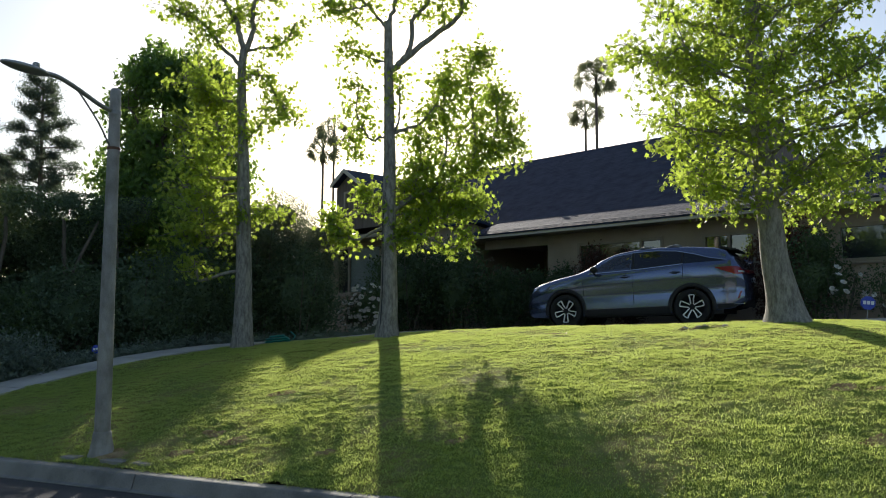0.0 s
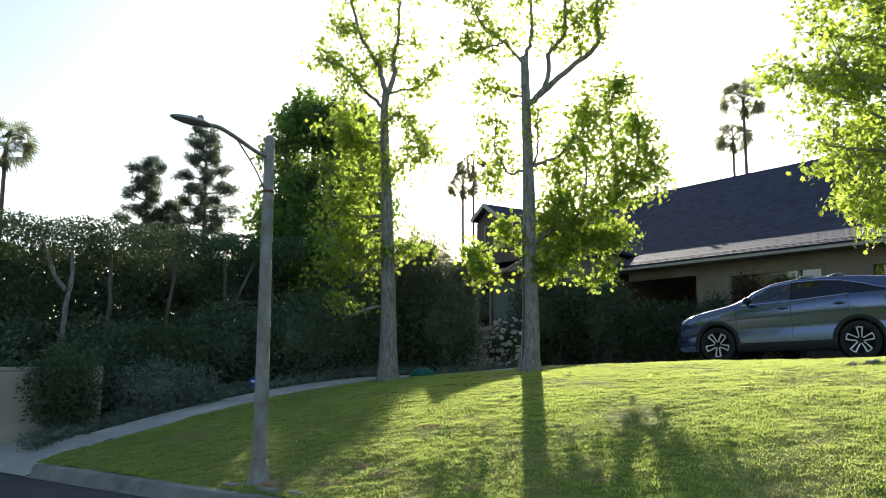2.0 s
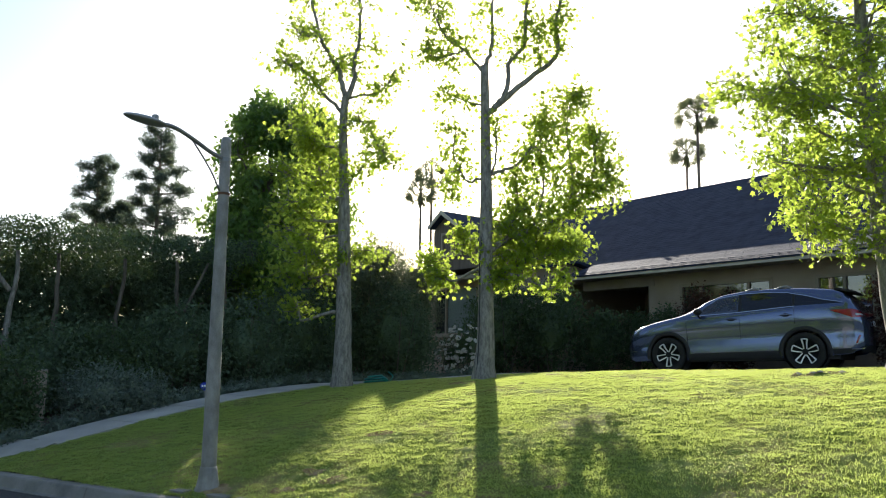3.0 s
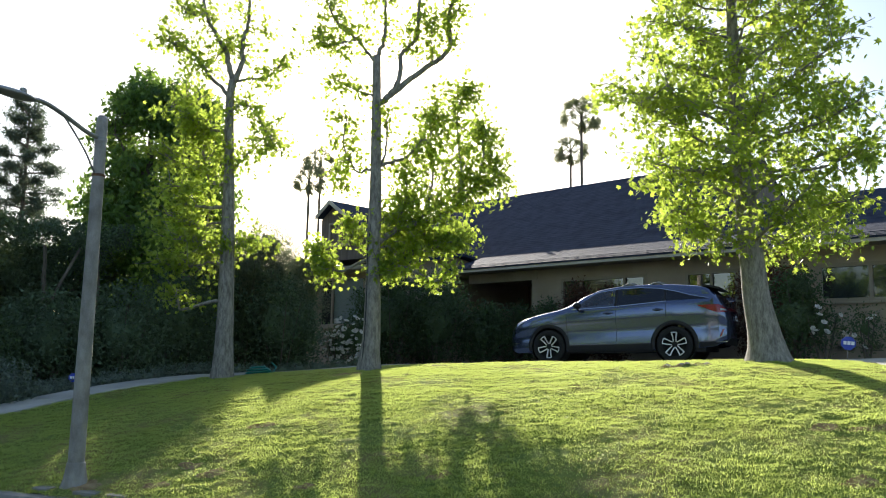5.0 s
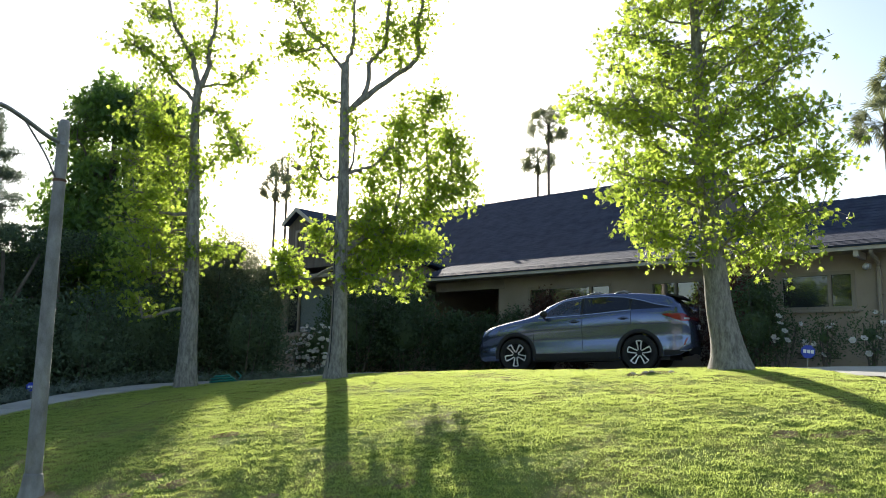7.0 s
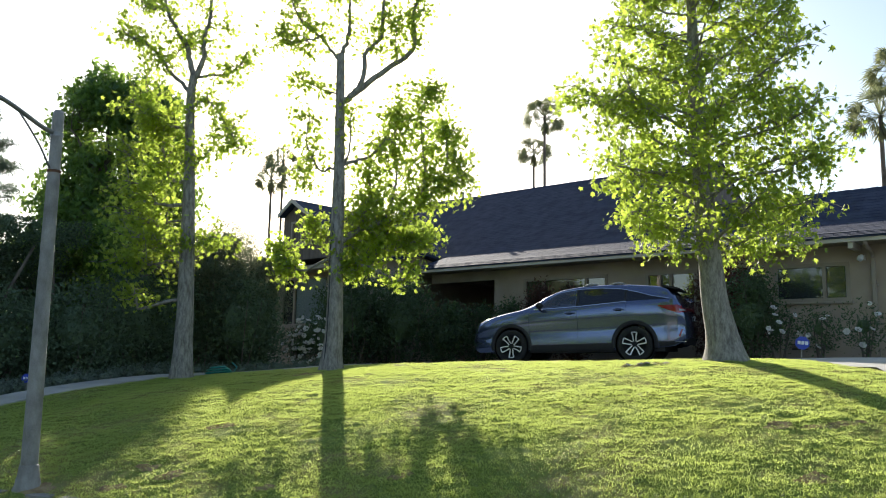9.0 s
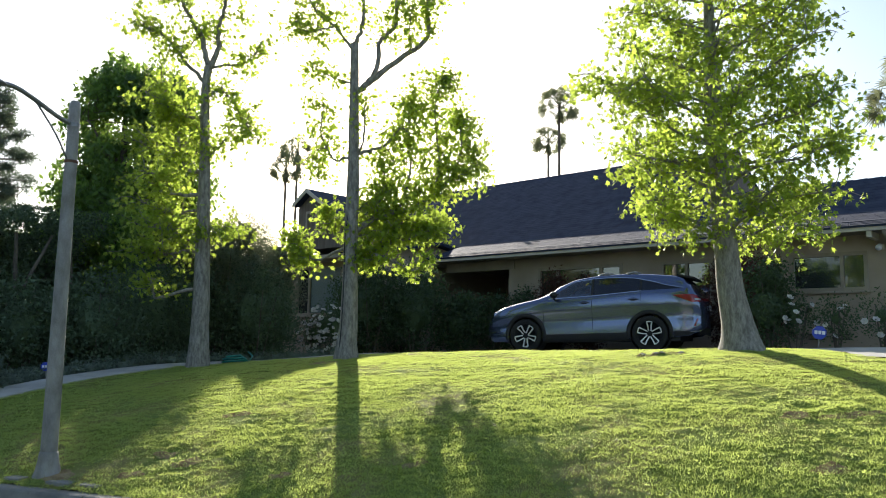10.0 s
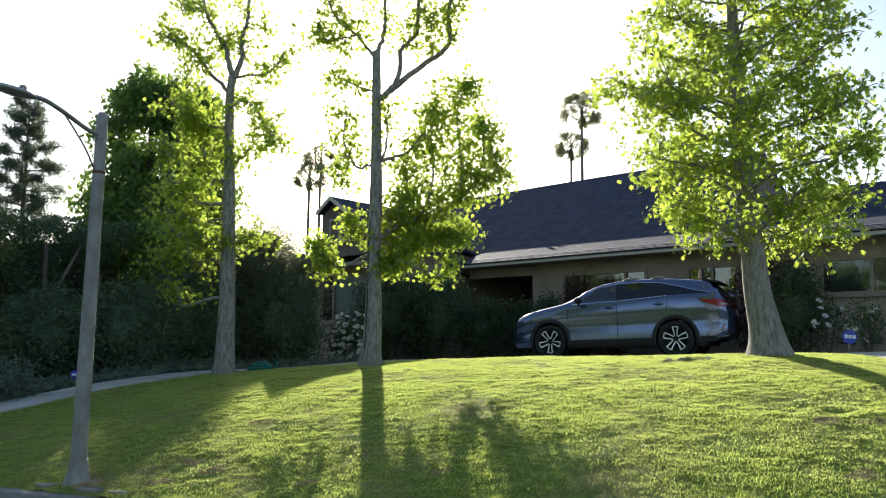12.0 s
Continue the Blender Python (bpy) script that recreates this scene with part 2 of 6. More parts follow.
def lawn_z(x, y):
    """The lawn's own surface: the lie of the land with its hollows, tufts and mower ruts."""
    p = Vector((x, y, 0))
    tufts = noise.noise(Vector((x * 5.5, y * 7.0, 7))) + 0.8 * noise.noise(Vector((x * 12, y * 15, 3)))
    rough = sum(math.exp(-((x - a) ** 2 + 2.5 * (y - b) ** 2) / (r * r)) for a, b, r in WORN)
    return height(x, y) + 0.02 * noise.noise(p * 1.7) + (0.021 + 0.026 * rough) * tufts


def sheet(name, lo, hi, step, inside, lift, to_world, material, parent=None, label="", tufted=False):
    """A piece of ground laid over the lie of the land, on a grid of its own axes."""
    na, nb = int(math.ceil((hi[0] - lo[0]) / step)), int(math.ceil((hi[1] - lo[1]) / step))
    verts, index, faces = [], {}, []

    def vertex(i, j):
        if (i, j) not in index:
            x, y = to_world(lo[0] + (hi[0] - lo[0]) * i / na, lo[1] + (hi[1] - lo[1]) * j / nb)
            z = (lawn_z(x, y) if tufted else height(x, y)) + lift
            index[i, j] = len(verts)
            verts.append((x, y, z))
        return index[i, j]

    for i in range(na):
        for j in range(nb):
            a, b = lo[0] + (hi[0] - lo[0]) * (i + 0.5) / na, lo[1] + (hi[1] - lo[1]) * (j + 0.5) / nb
            if inside(a, b):
                faces.append((vertex(i, j), vertex(i + 1, j), vertex(i + 1, j + 1), vertex(i, j + 1)))
    ob = link(name, data(name, verts, faces), material, parent, label, smooth=True)
    return ob


# edges of the walk and the drive, used to bound the lawn
WALK_LINE = [(-1, -11.4), (0, -11.3), (1, -11.12), (2, -10.97), (4.4, -10.75), (6.6, -10.3), (8.5, -9.4), (9.6, -8.2), (10.2, -6.8), (10.6, -5.0)]
DRIVE_LINE = [(-12, 14), (-8, 9.6), (-6.5, 9.1), (-4, 8.9), (-1, 8.75), (0.5, 8.75), (0.85, 8.6), (1.21, 7.8), (1.54, 6.75), (1.9, 6.1), (3, 4.6), (6, 2.0), (8.5, 0.0), (30, 0.0)]


def walk_mid(k):
    """Where along the kerb the middle of the garden walk runs, at a distance k behind the kerb."""
    return table(k, WALK_LINE)


def drive_edge(t):
    """How far behind the kerb the lawn ends and the drive begins."""
    return table(t, DRIVE_LINE)


def is_lawn(k, t):
    return k > 0.16 and t > walk_mid(min(k, 10.6)) + 0.38 and k < drive_edge(t) and t < 9


# ground that reaches the horizon
bm = bmesh.new()
axis = [-900, -300, -120, -60, -40] + list(np.arange(-30, 34, 1.0)) + [40, 60, 120, 300, 900]
grid = {}
for i, a in enumerate(axis):
    for j, b in enumerate(axis):
        x, y = at_kt(a + 0.0, b)
        grid[i, j] = bm.verts.new((x, y, height(x, y) - (0.03 if a > 0.2 else 0.05)))
for i in range(len(axis) - 1):
    for j in range(len(axis) - 1):
        bm.faces.new((grid[i, j], grid[i, j + 1], grid[i + 1, j + 1], grid[i + 1, j]))
bmesh.ops.recalc_face_normals(bm, faces=bm.faces)
tagged(part("ground", bm, SOIL, smooth=True), "dark bare garden soil round the lawn and house", "ground", kind="structure")

road = sheet("road", (-11.0, -60.0), (-0.10, 60.0), 1.0, lambda k, t: True, 0.0, at_kt, ASPHALT)
tagged(road, "dark grey asphalt street beside the kerb", "road", kind="structure")

# kerb and gutter, poured in lengths with joints between
kerb = thing("kerb", pose(0, 0, 0), "weathered grey concrete kerb with a gutter strip", "kerb", kind="structure")
KERB_END = -10.65
profile = [(-0.10, -0.06), (-0.10, 0.008), (-0.05, 0.012), (-0.035, 0.02), (0.0, 0.13), (0.012, 0.147), (0.03, 0.152), (0.16, 0.152), (0.16, -0.06)]
length = 2.4
shared = {}
t0 = KERB_END
while t0 < 30:
    if "kerb" not in shared:
        bm = bmesh.new()
        ends = []
        for q in (0.006, length - 0.006):
            ends.append([bm.verts.new((KN[0] * a + KT[0] * q, KN[1] * a + KT[1] * q, z)) for a, z in profile])
        n = len(profile)
        for i in range(n):
            bm.faces.new((ends[0][i], ends[0][(i + 1) % n], ends[1][(i + 1) % n], ends[1][i]))
        bm.faces.new(ends[0][::-1]), bm.faces.new(ends[1])
        bmesh.ops.recalc_face_normals(bm, faces=bm.faces)
        ob = part("kerb_length", bm, KERB, kerb)
        shared["kerb"] = ob.data
    else:
        ob = new("kerb_length", shared["kerb"])
        ob.parent = kerb
    ob.location = (*at_kt(0, t0), 0.0)
    t0 += length

# the walk's apron at the street and the walk itself, in slabs
apron = sheet("apron", (-0.10, -18.0), (1.2, KERB_END - 0.01), 0.3, lambda k, t: True, 0.03, at_kt, CONCRETE)
for v in apron.data.vertices:
    k, t = kt(v.co.x, v.co.y)
    f = min(max((k + 0.10) / 1.3, 0), 1)
    v.co.z = 0.012 + (height(*at_kt(1.2, t)) + 0.03 - 0.012) * f
tagged(apron, "pale concrete apron sloping down to the street", "apron", kind="structure")
garden_walk = thing("garden_walk", pose(0, 0, 0), "pale concrete garden walk climbing along the lawn", "walkway", kind="structure")
k = 1.21
while k < 10.5:
    k1 = min(k + 1.15, 10.55)
    vs, fs = [], []
    for i in range(5):
        q = k + 0.008 + (k1 - k - 0.016) * i / 4
        dt = walk_mid(q + 0.1) - walk_mid(q - 0.1)
        nrm = math.hypot(1, dt / 0.2)
        for side in (-0.32, 0.55):
            x, y = at_kt(q - side * dt / 0.2 / nrm, walk_mid(q) + side / nrm)
            z = height(x, y) + 0.028
            vs += [(x, y, z), (x, y, z - 0.1)]
    for i in range(4):
        a = i * 4
        fs += [(a, a + 2, a + 6, a + 4), (a, a + 4, a + 5, a + 1), (a + 2, a + 3, a + 7, a + 6)]
    fs += [(0, 1, 3, 2), (16, 18, 19, 17)]
    link("slab", data("slab", vs, fs), CONCRETE, garden_walk)
    k = k1
drive = sheet("driveway", (-0.5, -8.5), (14.5, 22.0), 0.5, lambda k, t: k > drive_edge(t) + 0.05 and uc(*at_kt(k, t))[1] < 16.9 and uc(*at_kt(k, t))[0] > -13.5, 0.012, at_kt, CONCRETE)
tagged(drive, "pale concrete driveway in front of the house", "driveway", kind="structure")

lawn = sheet("lawn", (0.158, -12.0), (10.8, 9.0), 0.055, is_lawn, 0.004, at_kt, TURF, tufted=True)
tagged(lawn, "mown green lawn sloping down to the kerb", "lawn", kind="structure")


# ---- leaves, twigs and crowns ----
def rotations(rng, n, droop=0.0):
    """Random turns, the leaves' faces leaning to the sky or hanging."""
    q = rng.normal(size=(n, 4))
    q[:, 0] += droop
    q /= np.linalg.norm(q, axis=1, keepdims=True)
    w, x, y, z = q.T
    return np.stack([np.stack([1 - 2 * (y * y + z * z), 2 * (x * y - z * w), 2 * (x * z + y * w)], -1),
                     np.stack([2 * (x * y + z * w), 1 - 2 * (x * x + z * z), 2 * (y * z - x * w)], -1),
                     np.stack([2 * (x * z - y * w), 2 * (y * z + x * w), 1 - 2 * (x * x + y * y)], -1)], 1)


def lobed_leaf(lobes=5):
    """A star-shaped leaf, one unit across, slightly cupped: points and faces."""
    pts, faces = [(0.0, -0.42, 0.0)], []
    for i in range(lobes):
        a = math.radians(-115 + 230 * i / (lobes - 1)) + math.pi / 2
        r = 0.62 - 0.10 * abs(i - (lobes - 1) / 2)
        pts.append((r * math.cos(a), r * math.sin(a) - 0.12, -0.10))
        if i < lobes - 1:
            b = a + math.radians(115 / (lobes - 1))
            pts.append((0.22 * math.cos(b), 0.22 * math.sin(b) - 0.12, 0.04))
    for i in range(1, len(pts) - 1):
        faces.append((0, i, i + 1))
    return np.array(pts), faces


def oval_leaf():
    return np.array([(0, -0.5, 0), (0.24, 0, 0.07), (0, 0.5, -0.05), (-0.24, 0, 0.07)]), [(0, 1, 2), (0, 2, 3)]


def blade_leaf():
    return np.array([(0, -0.5, 0), (0.08, 0, 0.02), (0, 0.5, -0.06), (-0.08, 0, 0.02)]), [(0, 1, 2), (0, 2, 3)]


LOBED, OVAL, BLADE = lobed_leaf(), oval_leaf(), blade_leaf()


def hanging(rng, n):
    """Turns of leaves that hang from their stalks: tips outward and down, faces every way."""
    a = rng.uniform(0, 2 * math.pi, n)
    tip = np.stack([np.cos(a), np.sin(a), -rng.uniform(0.1, 1.7, n)], 1)
    tip /= np.linalg.norm(tip, axis=1, keepdims=True)
    side = np.cross(tip, rng.normal(size=(n, 3)))
    side /= np.linalg.norm(side, axis=1, keepdims=True)
    return np.stack([side, tip, np.cross(side, tip)], 2)


def leaves(name, places, sizes, shape, material, rng, parent=None, droop=0.0, label="", hang=False):
    """One mesh of many leaves at the given places."""
    pts, faces = shape
    n, m = len(places), len(pts)
    r = hanging(rng, n) if hang else rotations(rng, n, droop)
    v = np.einsum("nij,mj->nmi", r, pts) * np.asarray(sizes)[:, None, None] + places[:, None, :]
    f = (np.arange(n)[:, None, None] * m + np.array(faces)[None]).reshape(-1, 3)
    mesh = bpy.data.meshes.new(name)
    mesh.vertices.add(n * m)
    mesh.vertices.foreach_set("co", v.astype(np.float32).ravel())
    mesh.loops.add(len(f) * 3)
    mesh.polygons.add(len(f))
    mesh.loops.foreach_set("vertex_index", f.astype(np.int32).ravel())
    mesh.polygons.foreach_set("loop_start", np.arange(0, len(f) * 3, 3, dtype=np.int32))
    mesh.update(calc_edges=True)
    return link(name, mesh, material, parent, label)


def clumps(rng, blobs, per, sub=0.27):
    """Places of leaves: each blob (x, y, z, rx, ry, rz, weight) breaks up into small sprays."""
    out = []
    for x, y, z, rx, ry, rz, w in blobs:
        volume = rx * ry * rz
        sprays = max(4, int(36 * w * (volume / 0.1) ** 0.72))
        for _ in range(sprays):
            d = rng.normal(size=3)
            d *= rng.uniform(0.25, 1.0) ** 0.5 / np.linalg.norm(d)
            c = np.array([x, y, z]) + d * (rx, ry, rz)
            k = rng.poisson(per)
            s = rng.normal(size=(k, 3)) * (sub * 0.5, sub * 0.5, sub * 0.38)
            s[:, 2] -= 0.25 * np.hypot(s[:, 0], s[:, 1])
            out.append(c + s)
    return np.concatenate(out)


def limb(bm, pts, r0, r1, sides=8, n=None, wobble=0.0, rng=None):
    n = n or max(5, len(pts) * 3)
    line = bend(pts, n)
    if wobble and rng is not None:
        line = [line[0]] + [p + Vector(rng.normal(size=3) * wobble) for p in line[1:]]
    tube(bm, line, [r0 + (r1 - r0) * (i / (n - 1)) ** 0.8 for i in range(n)], sides)


def twig(bm, a, b, r, rng):
    """A thin crooked twig from a limb out into a clump."""
    a, b = Vector(a), Vector(b)
    mid = a.lerp(b, 0.5) + Vector(rng.normal(size=3) * 0.10) + Vector((0, 0, 0.06))
    limb(bm, [a, mid, b], r, r * 0.3, 5, 5)


def leafy_tree(name, base, label, trunk, limbs, blobs, per, leaf_size, material, seed, flare=1.35, bark=None, group="", scale=1.0, shape=None):
    """A tree: trunk with a flared foot, crooked limbs, twigs into every clump, and a crown of lobed leaves."""
    rng = np.random.default_rng(seed)
    root = thing(name, pose(*base), label, "tree", group)
    trunk = [(x * scale, y * scale, z * scale, r * scale) for x, y, z, r in trunk]
    limbs = [([(x * scale, y * scale, z * scale) for x, y, z in pts], r0 * scale, r1 * scale) for pts, r0, r1 in limbs]
    blobs = [(b[0] * scale, *[q * scale for q in b[1:6]], b[6]) for b in blobs]
    bm = bmesh.new()
    line = bend([(p[0], p[1], p[2]) for p in trunk], 34)
    radius = [table(p.z, [(q[2], q[3]) for q in trunk]) for p in line]
    sides = 20
    rings = []
    for p, r in zip(line, radius):
        ring = []
        for s in range(sides):
            a = 2 * math.pi * s / sides
            foot = max(0.0, 1 - max(p.z, 0) / 0.55) ** 2
            rr = r * (1 + foot * (flare - 1) * (0.75 + 0.35 * math.sin(3 * a + seed) + 0.2 * math.sin(5 * a + 2)))
            rr *= 1 + 0.035 * noise.noise(Vector((math.cos(a) * 2, math.sin(a) * 2, p.z * 1.5 + seed)))
            ring.append(bm.verts.new((p.x + rr * math.cos(a), p.y + rr * math.sin(a), p.z)))
        rings.append(ring)
    for a, b in zip(rings, rings[1:]):
        for s in range(sides):
            bm.faces.new((a[s], a[(s + 1) % sides], b[(s + 1) % sides], b[s]))
    bm.faces.new(rings[-1])
    part("trunk", bm, bark or BARK, root, smooth=True)
    nodes = [(Vector((p.x, p.y, p.z)), table(p.z, [(q[2], q[3]) for q in trunk])) for p in line if p.z > 1.0]
    for pts, r0, r1 in limbs:
        bm = bmesh.new()
        limb(bm, pts, r0, r1, 9, wobble=0.015, rng=rng)
        part("limb", bm, bark or BARK, root, smooth=True)
        for p in bend(pts, 7)[2:]:
            nodes.append((p, r1))
    bm = bmesh.new()
    for x, y, z, rx, ry, rz, w in blobs:
        c = Vector((x, y, z))
        near = min(nodes, key=lambda q: (q[0] - c).length + 0.6 * max(0, q[0].z - c.z))
        twig(bm, near[0], c, min(0.022, near[1] * 0.6), rng)
        for _ in range(max(2, int(5 * w))):
            d = Vector(rng.normal(size=3)).normalized()
            twig(bm, c.lerp(near[0], rng.uniform(0, 0.5)), c + Vector((d.x * rx, d.y * ry, d.z * rz)) * 0.85, 0.010, rng)
    tagged(part("branchwork", bm, bark or BARK, root, smooth=True), kind="stuff")
    pl = clumps(rng, blobs, per)
    leaves("crown", pl, rng.uniform(0.7, 1.25, len(pl)) * leaf_size, shape or LOBED, material, rng, root, hang=True)
    return root


def lump(bm, centre, radii, rng, level=2, rough=0.18):
    made = bmesh.ops.create_icosphere(bm, subdivisions=level, radius=1.0)
    off = Vector(rng.uniform(0, 50, 3))
    for v in made["verts"]:
        f = 1 + rough * noise.noise(v.co * 2.1 + off) * 2
        v.co = Vector((v.co.x * radii[0], v.co.y * radii[1], v.co.z * radii[2])) * f + Vector(centre)
    return bm


def shrub(name, base, label, blobs, n, size, material, seed, shape=OVAL, core=0.5, group="", category="shrub", stems=4, flowers=0):
    """A bush: woody stems, a twiggy heart, and leaves gathered in sprays towards its outside."""
    rng = np.random.default_rng(seed)
    root = thing(name, pose(*base), label, category, group)
    bm = bmesh.new()
    low = min(b[2] - b[5] for b in blobs)
    for b in blobs:
        for _ in range(stems):
            d = Vector((rng.normal() * b[3] * 0.4, rng.normal() * b[4] * 0.4, 0))
            limb(bm, [Vector((b[0] * 0.7, b[1] * 0.7, min(0, low))) + d * 0.3, Vector((b[0], b[1], b[2] * 0.5)) + d * 0.6, Vector((b[0], b[1], b[2] + b[5] * 0.5)) + d], 0.025, 0.008, 5, 6)
    tagged(part("stem", bm, DARK_BARK, root), kind="stuff")
    bm = bmesh.new()
    for b in blobs:
        lump(bm, b[:3], (b[3] * core, b[4] * core, b[5] * core), rng, 2)
    part("inner_leaves", bm, material, root)
    total = sum((b[3] * b[4] * b[5]) ** 0.67 for b in blobs)
    pl = []
    for b in blobs:
        m = int(n * (b[3] * b[4] * b[5]) ** 0.67 / total / 12)
        d = rng.normal(size=(m, 3))
        d /= np.linalg.norm(d, axis=1, keepdims=True)
        d *= rng.uniform(0.62, 1.08, (m, 1))
        c = np.array(b[:3]) + d * b[3:6]
        pl.append((c[:, None, :] + rng.normal(size=(m, 12, 3)) * min(0.10, 0.28 * b[5])).reshape(-1, 3))
    pl = np.concatenate(pl)
    pl = pl[pl[:, 2] > min(0.03, low)]
    leaves("foliage", pl, rng.uniform(0.6, 1.3, len(pl)) * size, shape, material, rng, root, 0.5)
    for _ in range(flowers):
        b = blobs[rng.integers(len(blobs))]
        d = rng.normal(size=3)
        d /= np.linalg.norm(d)
        d[1] = -abs(d[1]) - 0.3
        d /= np.linalg.norm(d)
        c = np.array(b[:3]) + d * b[3:6] * rng.uniform(0.95, 1.12)
        bm = bmesh.new()
        for ring, (count, tilt, r) in enumerate(((6, 0.5, 0.055), (5, 0.9, 0.042), (3, 1.2, 0.03))):
            for i in range(count):
                a = 2 * math.pi * i / count + ring
                o = Vector((math.cos(a), math.sin(a), 0))
                s = Vector((-math.sin(a), math.cos(a), 0))
                up = Vector((0, 0, math.sin(tilt))) + o * math.cos(tilt)
                bm.faces.new([bm.verts.new(q) for q in (Vector((0, 0, 0)), up * r * 0.6 + s * r * 0.55, up * r, up * r * 0.6 - s * r * 0.55)])
        f = part("blossom", bm, PETAL, root, "white rose blossom")
        f.location = c
        f.rotation_euler = (rng.uniform(0.3, 1.4), 0, rng.uniform(-0.8, 0.8))
        f.scale = [rng.uniform(1.0, 1.6)] * 3
    return root


def on_ground(x, y, dz=0.0):
    return (x, y, height(x, y) + dz)


# ---- the three lawn trees ----
T1 = (-3.83, 15.0)
T2 = (-0.97, 14.0)
T3 = (5.27, 12.0)


class Gum:
    """A sweetgum built up bough by bough: each bough carries leafy side shoots."""

    def __init__(self, place, label, trunk, seed, flare, full=1.0, foot=0.55):
        self.rng = np.random.default_rng(seed)
        self.root = thing("sweetgum_tree", pose(*on_ground(*place, -0.02)), label, "tree", "sweetgum trees on the lawn")
        self.twigs, self.places, self.full = bmesh.new(), [], full
        rows = [(z, r) for x, z, r in trunk]
        line = bend([(x, 0, z) for x, z, r in trunk], 44)
        bm, sides, rings = bmesh.new(), 22, []
        for p in line:
            r, ring = table(p.z, rows), []
            low = max(0.0, 1 - max(p.z, 0) / foot) ** 2
            for k in range(sides):
                a = 2 * math.pi * k / sides
                rr = r * (1 + low * (flare - 1) * (0.75 + 0.35 * math.sin(3 * a + seed) + 0.2 * math.sin(5 * a + 2)))
                rr *= 1 + 0.05 * noise.noise(Vector((math.cos(a) * 2, math.sin(a) * 2, p.z * 1.8 + seed)))
                ring.append(bm.verts.new((p.x + rr * math.cos(a), rr * math.sin(a), p.z)))
            rings.append(ring)
        for q, w in zip(rings, rings[1:]):
            for k in range(sides):
                bm.faces.new((q[k], q[(k + 1) % sides], w[(k + 1) % sides], w[k]))
        bm.faces.new(rings[-1])
        part("trunk", bm, BARK, self.root, smooth=True)

    def shoot(self, at, way, reach, thick=0.009):
        """A thin side shoot, and the sprays of leaves along its outer part."""
        rng = self.rng
        end = at + way * reach + Vector((0, 0, -0.10 * reach))
        mid = at.lerp(end, 0.5) + Vector(rng.normal(size=3) * 0.06 * reach) + Vector((0, 0, 0.10 * reach))
        limb(self.twigs, [at, mid, end], thick, 0.004, 4, 4)
        for f in np.arange(rng.uniform(0.3, 0.6), 1.01, 0.095 / max(reach, 0.2)):
            c = np.array(at.lerp(mid, f * 2) if f < 0.5 else mid.lerp(end, f * 2 - 1))
            k = rng.integers(3, 7)
            off = rng.normal(size=(k, 3)) * (0.088, 0.088, 0.08)
            off[:, 2] -= 0.04
            self.places.append(c + off)

    def bough(self, pts, r0, r1, swing=0.0, start=0.35, shoots=12, reach=0.4, up=0.3, drop=0.0, back=0.0):
        """pts: (across, height) from the trunk outward; back, swing: how far its root and end stand back; shoots: leafy side shoots on it."""
        rng, n = self.rng, len(pts)
        line = [Vector((x, back + (swing - back) * i / (n - 1), z)) for i, (x, z) in enumerate(pts)]
        bm = bmesh.new()
        limb(bm, line, r0, r1, 9, wobble=0.010, rng=rng)
        part("limb", bm, BARK, self.root, smooth=True)
        fine = bend(line, 40)
        for k in range(int(shoots * self.full)):
            f = start + (1 - start) * (k + rng.uniform(0, 1)) / shoots
            at = fine[min(39, int(f * 39))]
            way = Vector((rng.normal(), rng.normal(), rng.normal() * 0.6 + up - drop)).normalized()
            self.shoot(at, way, reach * rng.uniform(0.45, 1.75))

    def finish(self, material, size):
        tagged(part("branchwork", self.twigs, BARK, self.root, smooth=True), kind="stuff")
        pl = np.concatenate(self.places)
        leaves("crown", pl, self.rng.uniform(0.65, 1.2, len(pl)) * size, LOBED, material, self.rng, self.root, hang=True)


slim = Gum(T1, "slender sweetgum tree with pale bark beside the garden walk",
           [(0.01, -0.1, 0.20), (0.01, 0.34, 0.185), (0.01, 0.87, 0.165), (0.0, 1.5, 0.15), (-0.02, 2.36, 0.135), (-0.06, 3.68, 0.108), (-0.13, 5.25, 0.085), (-0.1, 5.85, 0.075)], 11, 1.25, 1.1)
# the forked top
slim.bough([(-0.09, 5.8), (-0.2, 6.18), (-0.28, 6.48), (-0.46, 6.79), (-0.63, 7.03), (-0.76, 7.33), (-0.84, 7.64), (-0.97, 8.13)], 0.062, 0.025, 0.2, 0.25, 30, 0.42)
slim.bough([(-0.08, 5.8), (0.05, 6.11), (0.08, 6.39), (0.09, 6.67), (0.16, 6.89), (0.2, 7.28), (0.2, 7.86)], 0.062, 0.025, -0.2, 0.3, 30, 0.42)
slim.bough([(-0.15, 5.5), (-0.32, 5.69), (-0.53, 5.89), (-0.63, 6.04), (-0.91, 6.35), (-1.15, 6.44), (-1.34, 6.5)], 0.045, 0.016, -0.3, 0.4, 40, 0.36, 0.1)
slim.bough([(-0.3, 6.5), (-0.23, 6.66), (-0.56, 6.28), (-0.71, 6.47)], 0.02, 0.008, 0.3, 0.2, 12, 0.3)
slim.bough([(-0.7, 7.2), (-0.91, 7.21), (-1.12, 7.28), (-1.28, 7.45)], 0.02, 0.008, 0.1, 0.3, 14, 0.28)
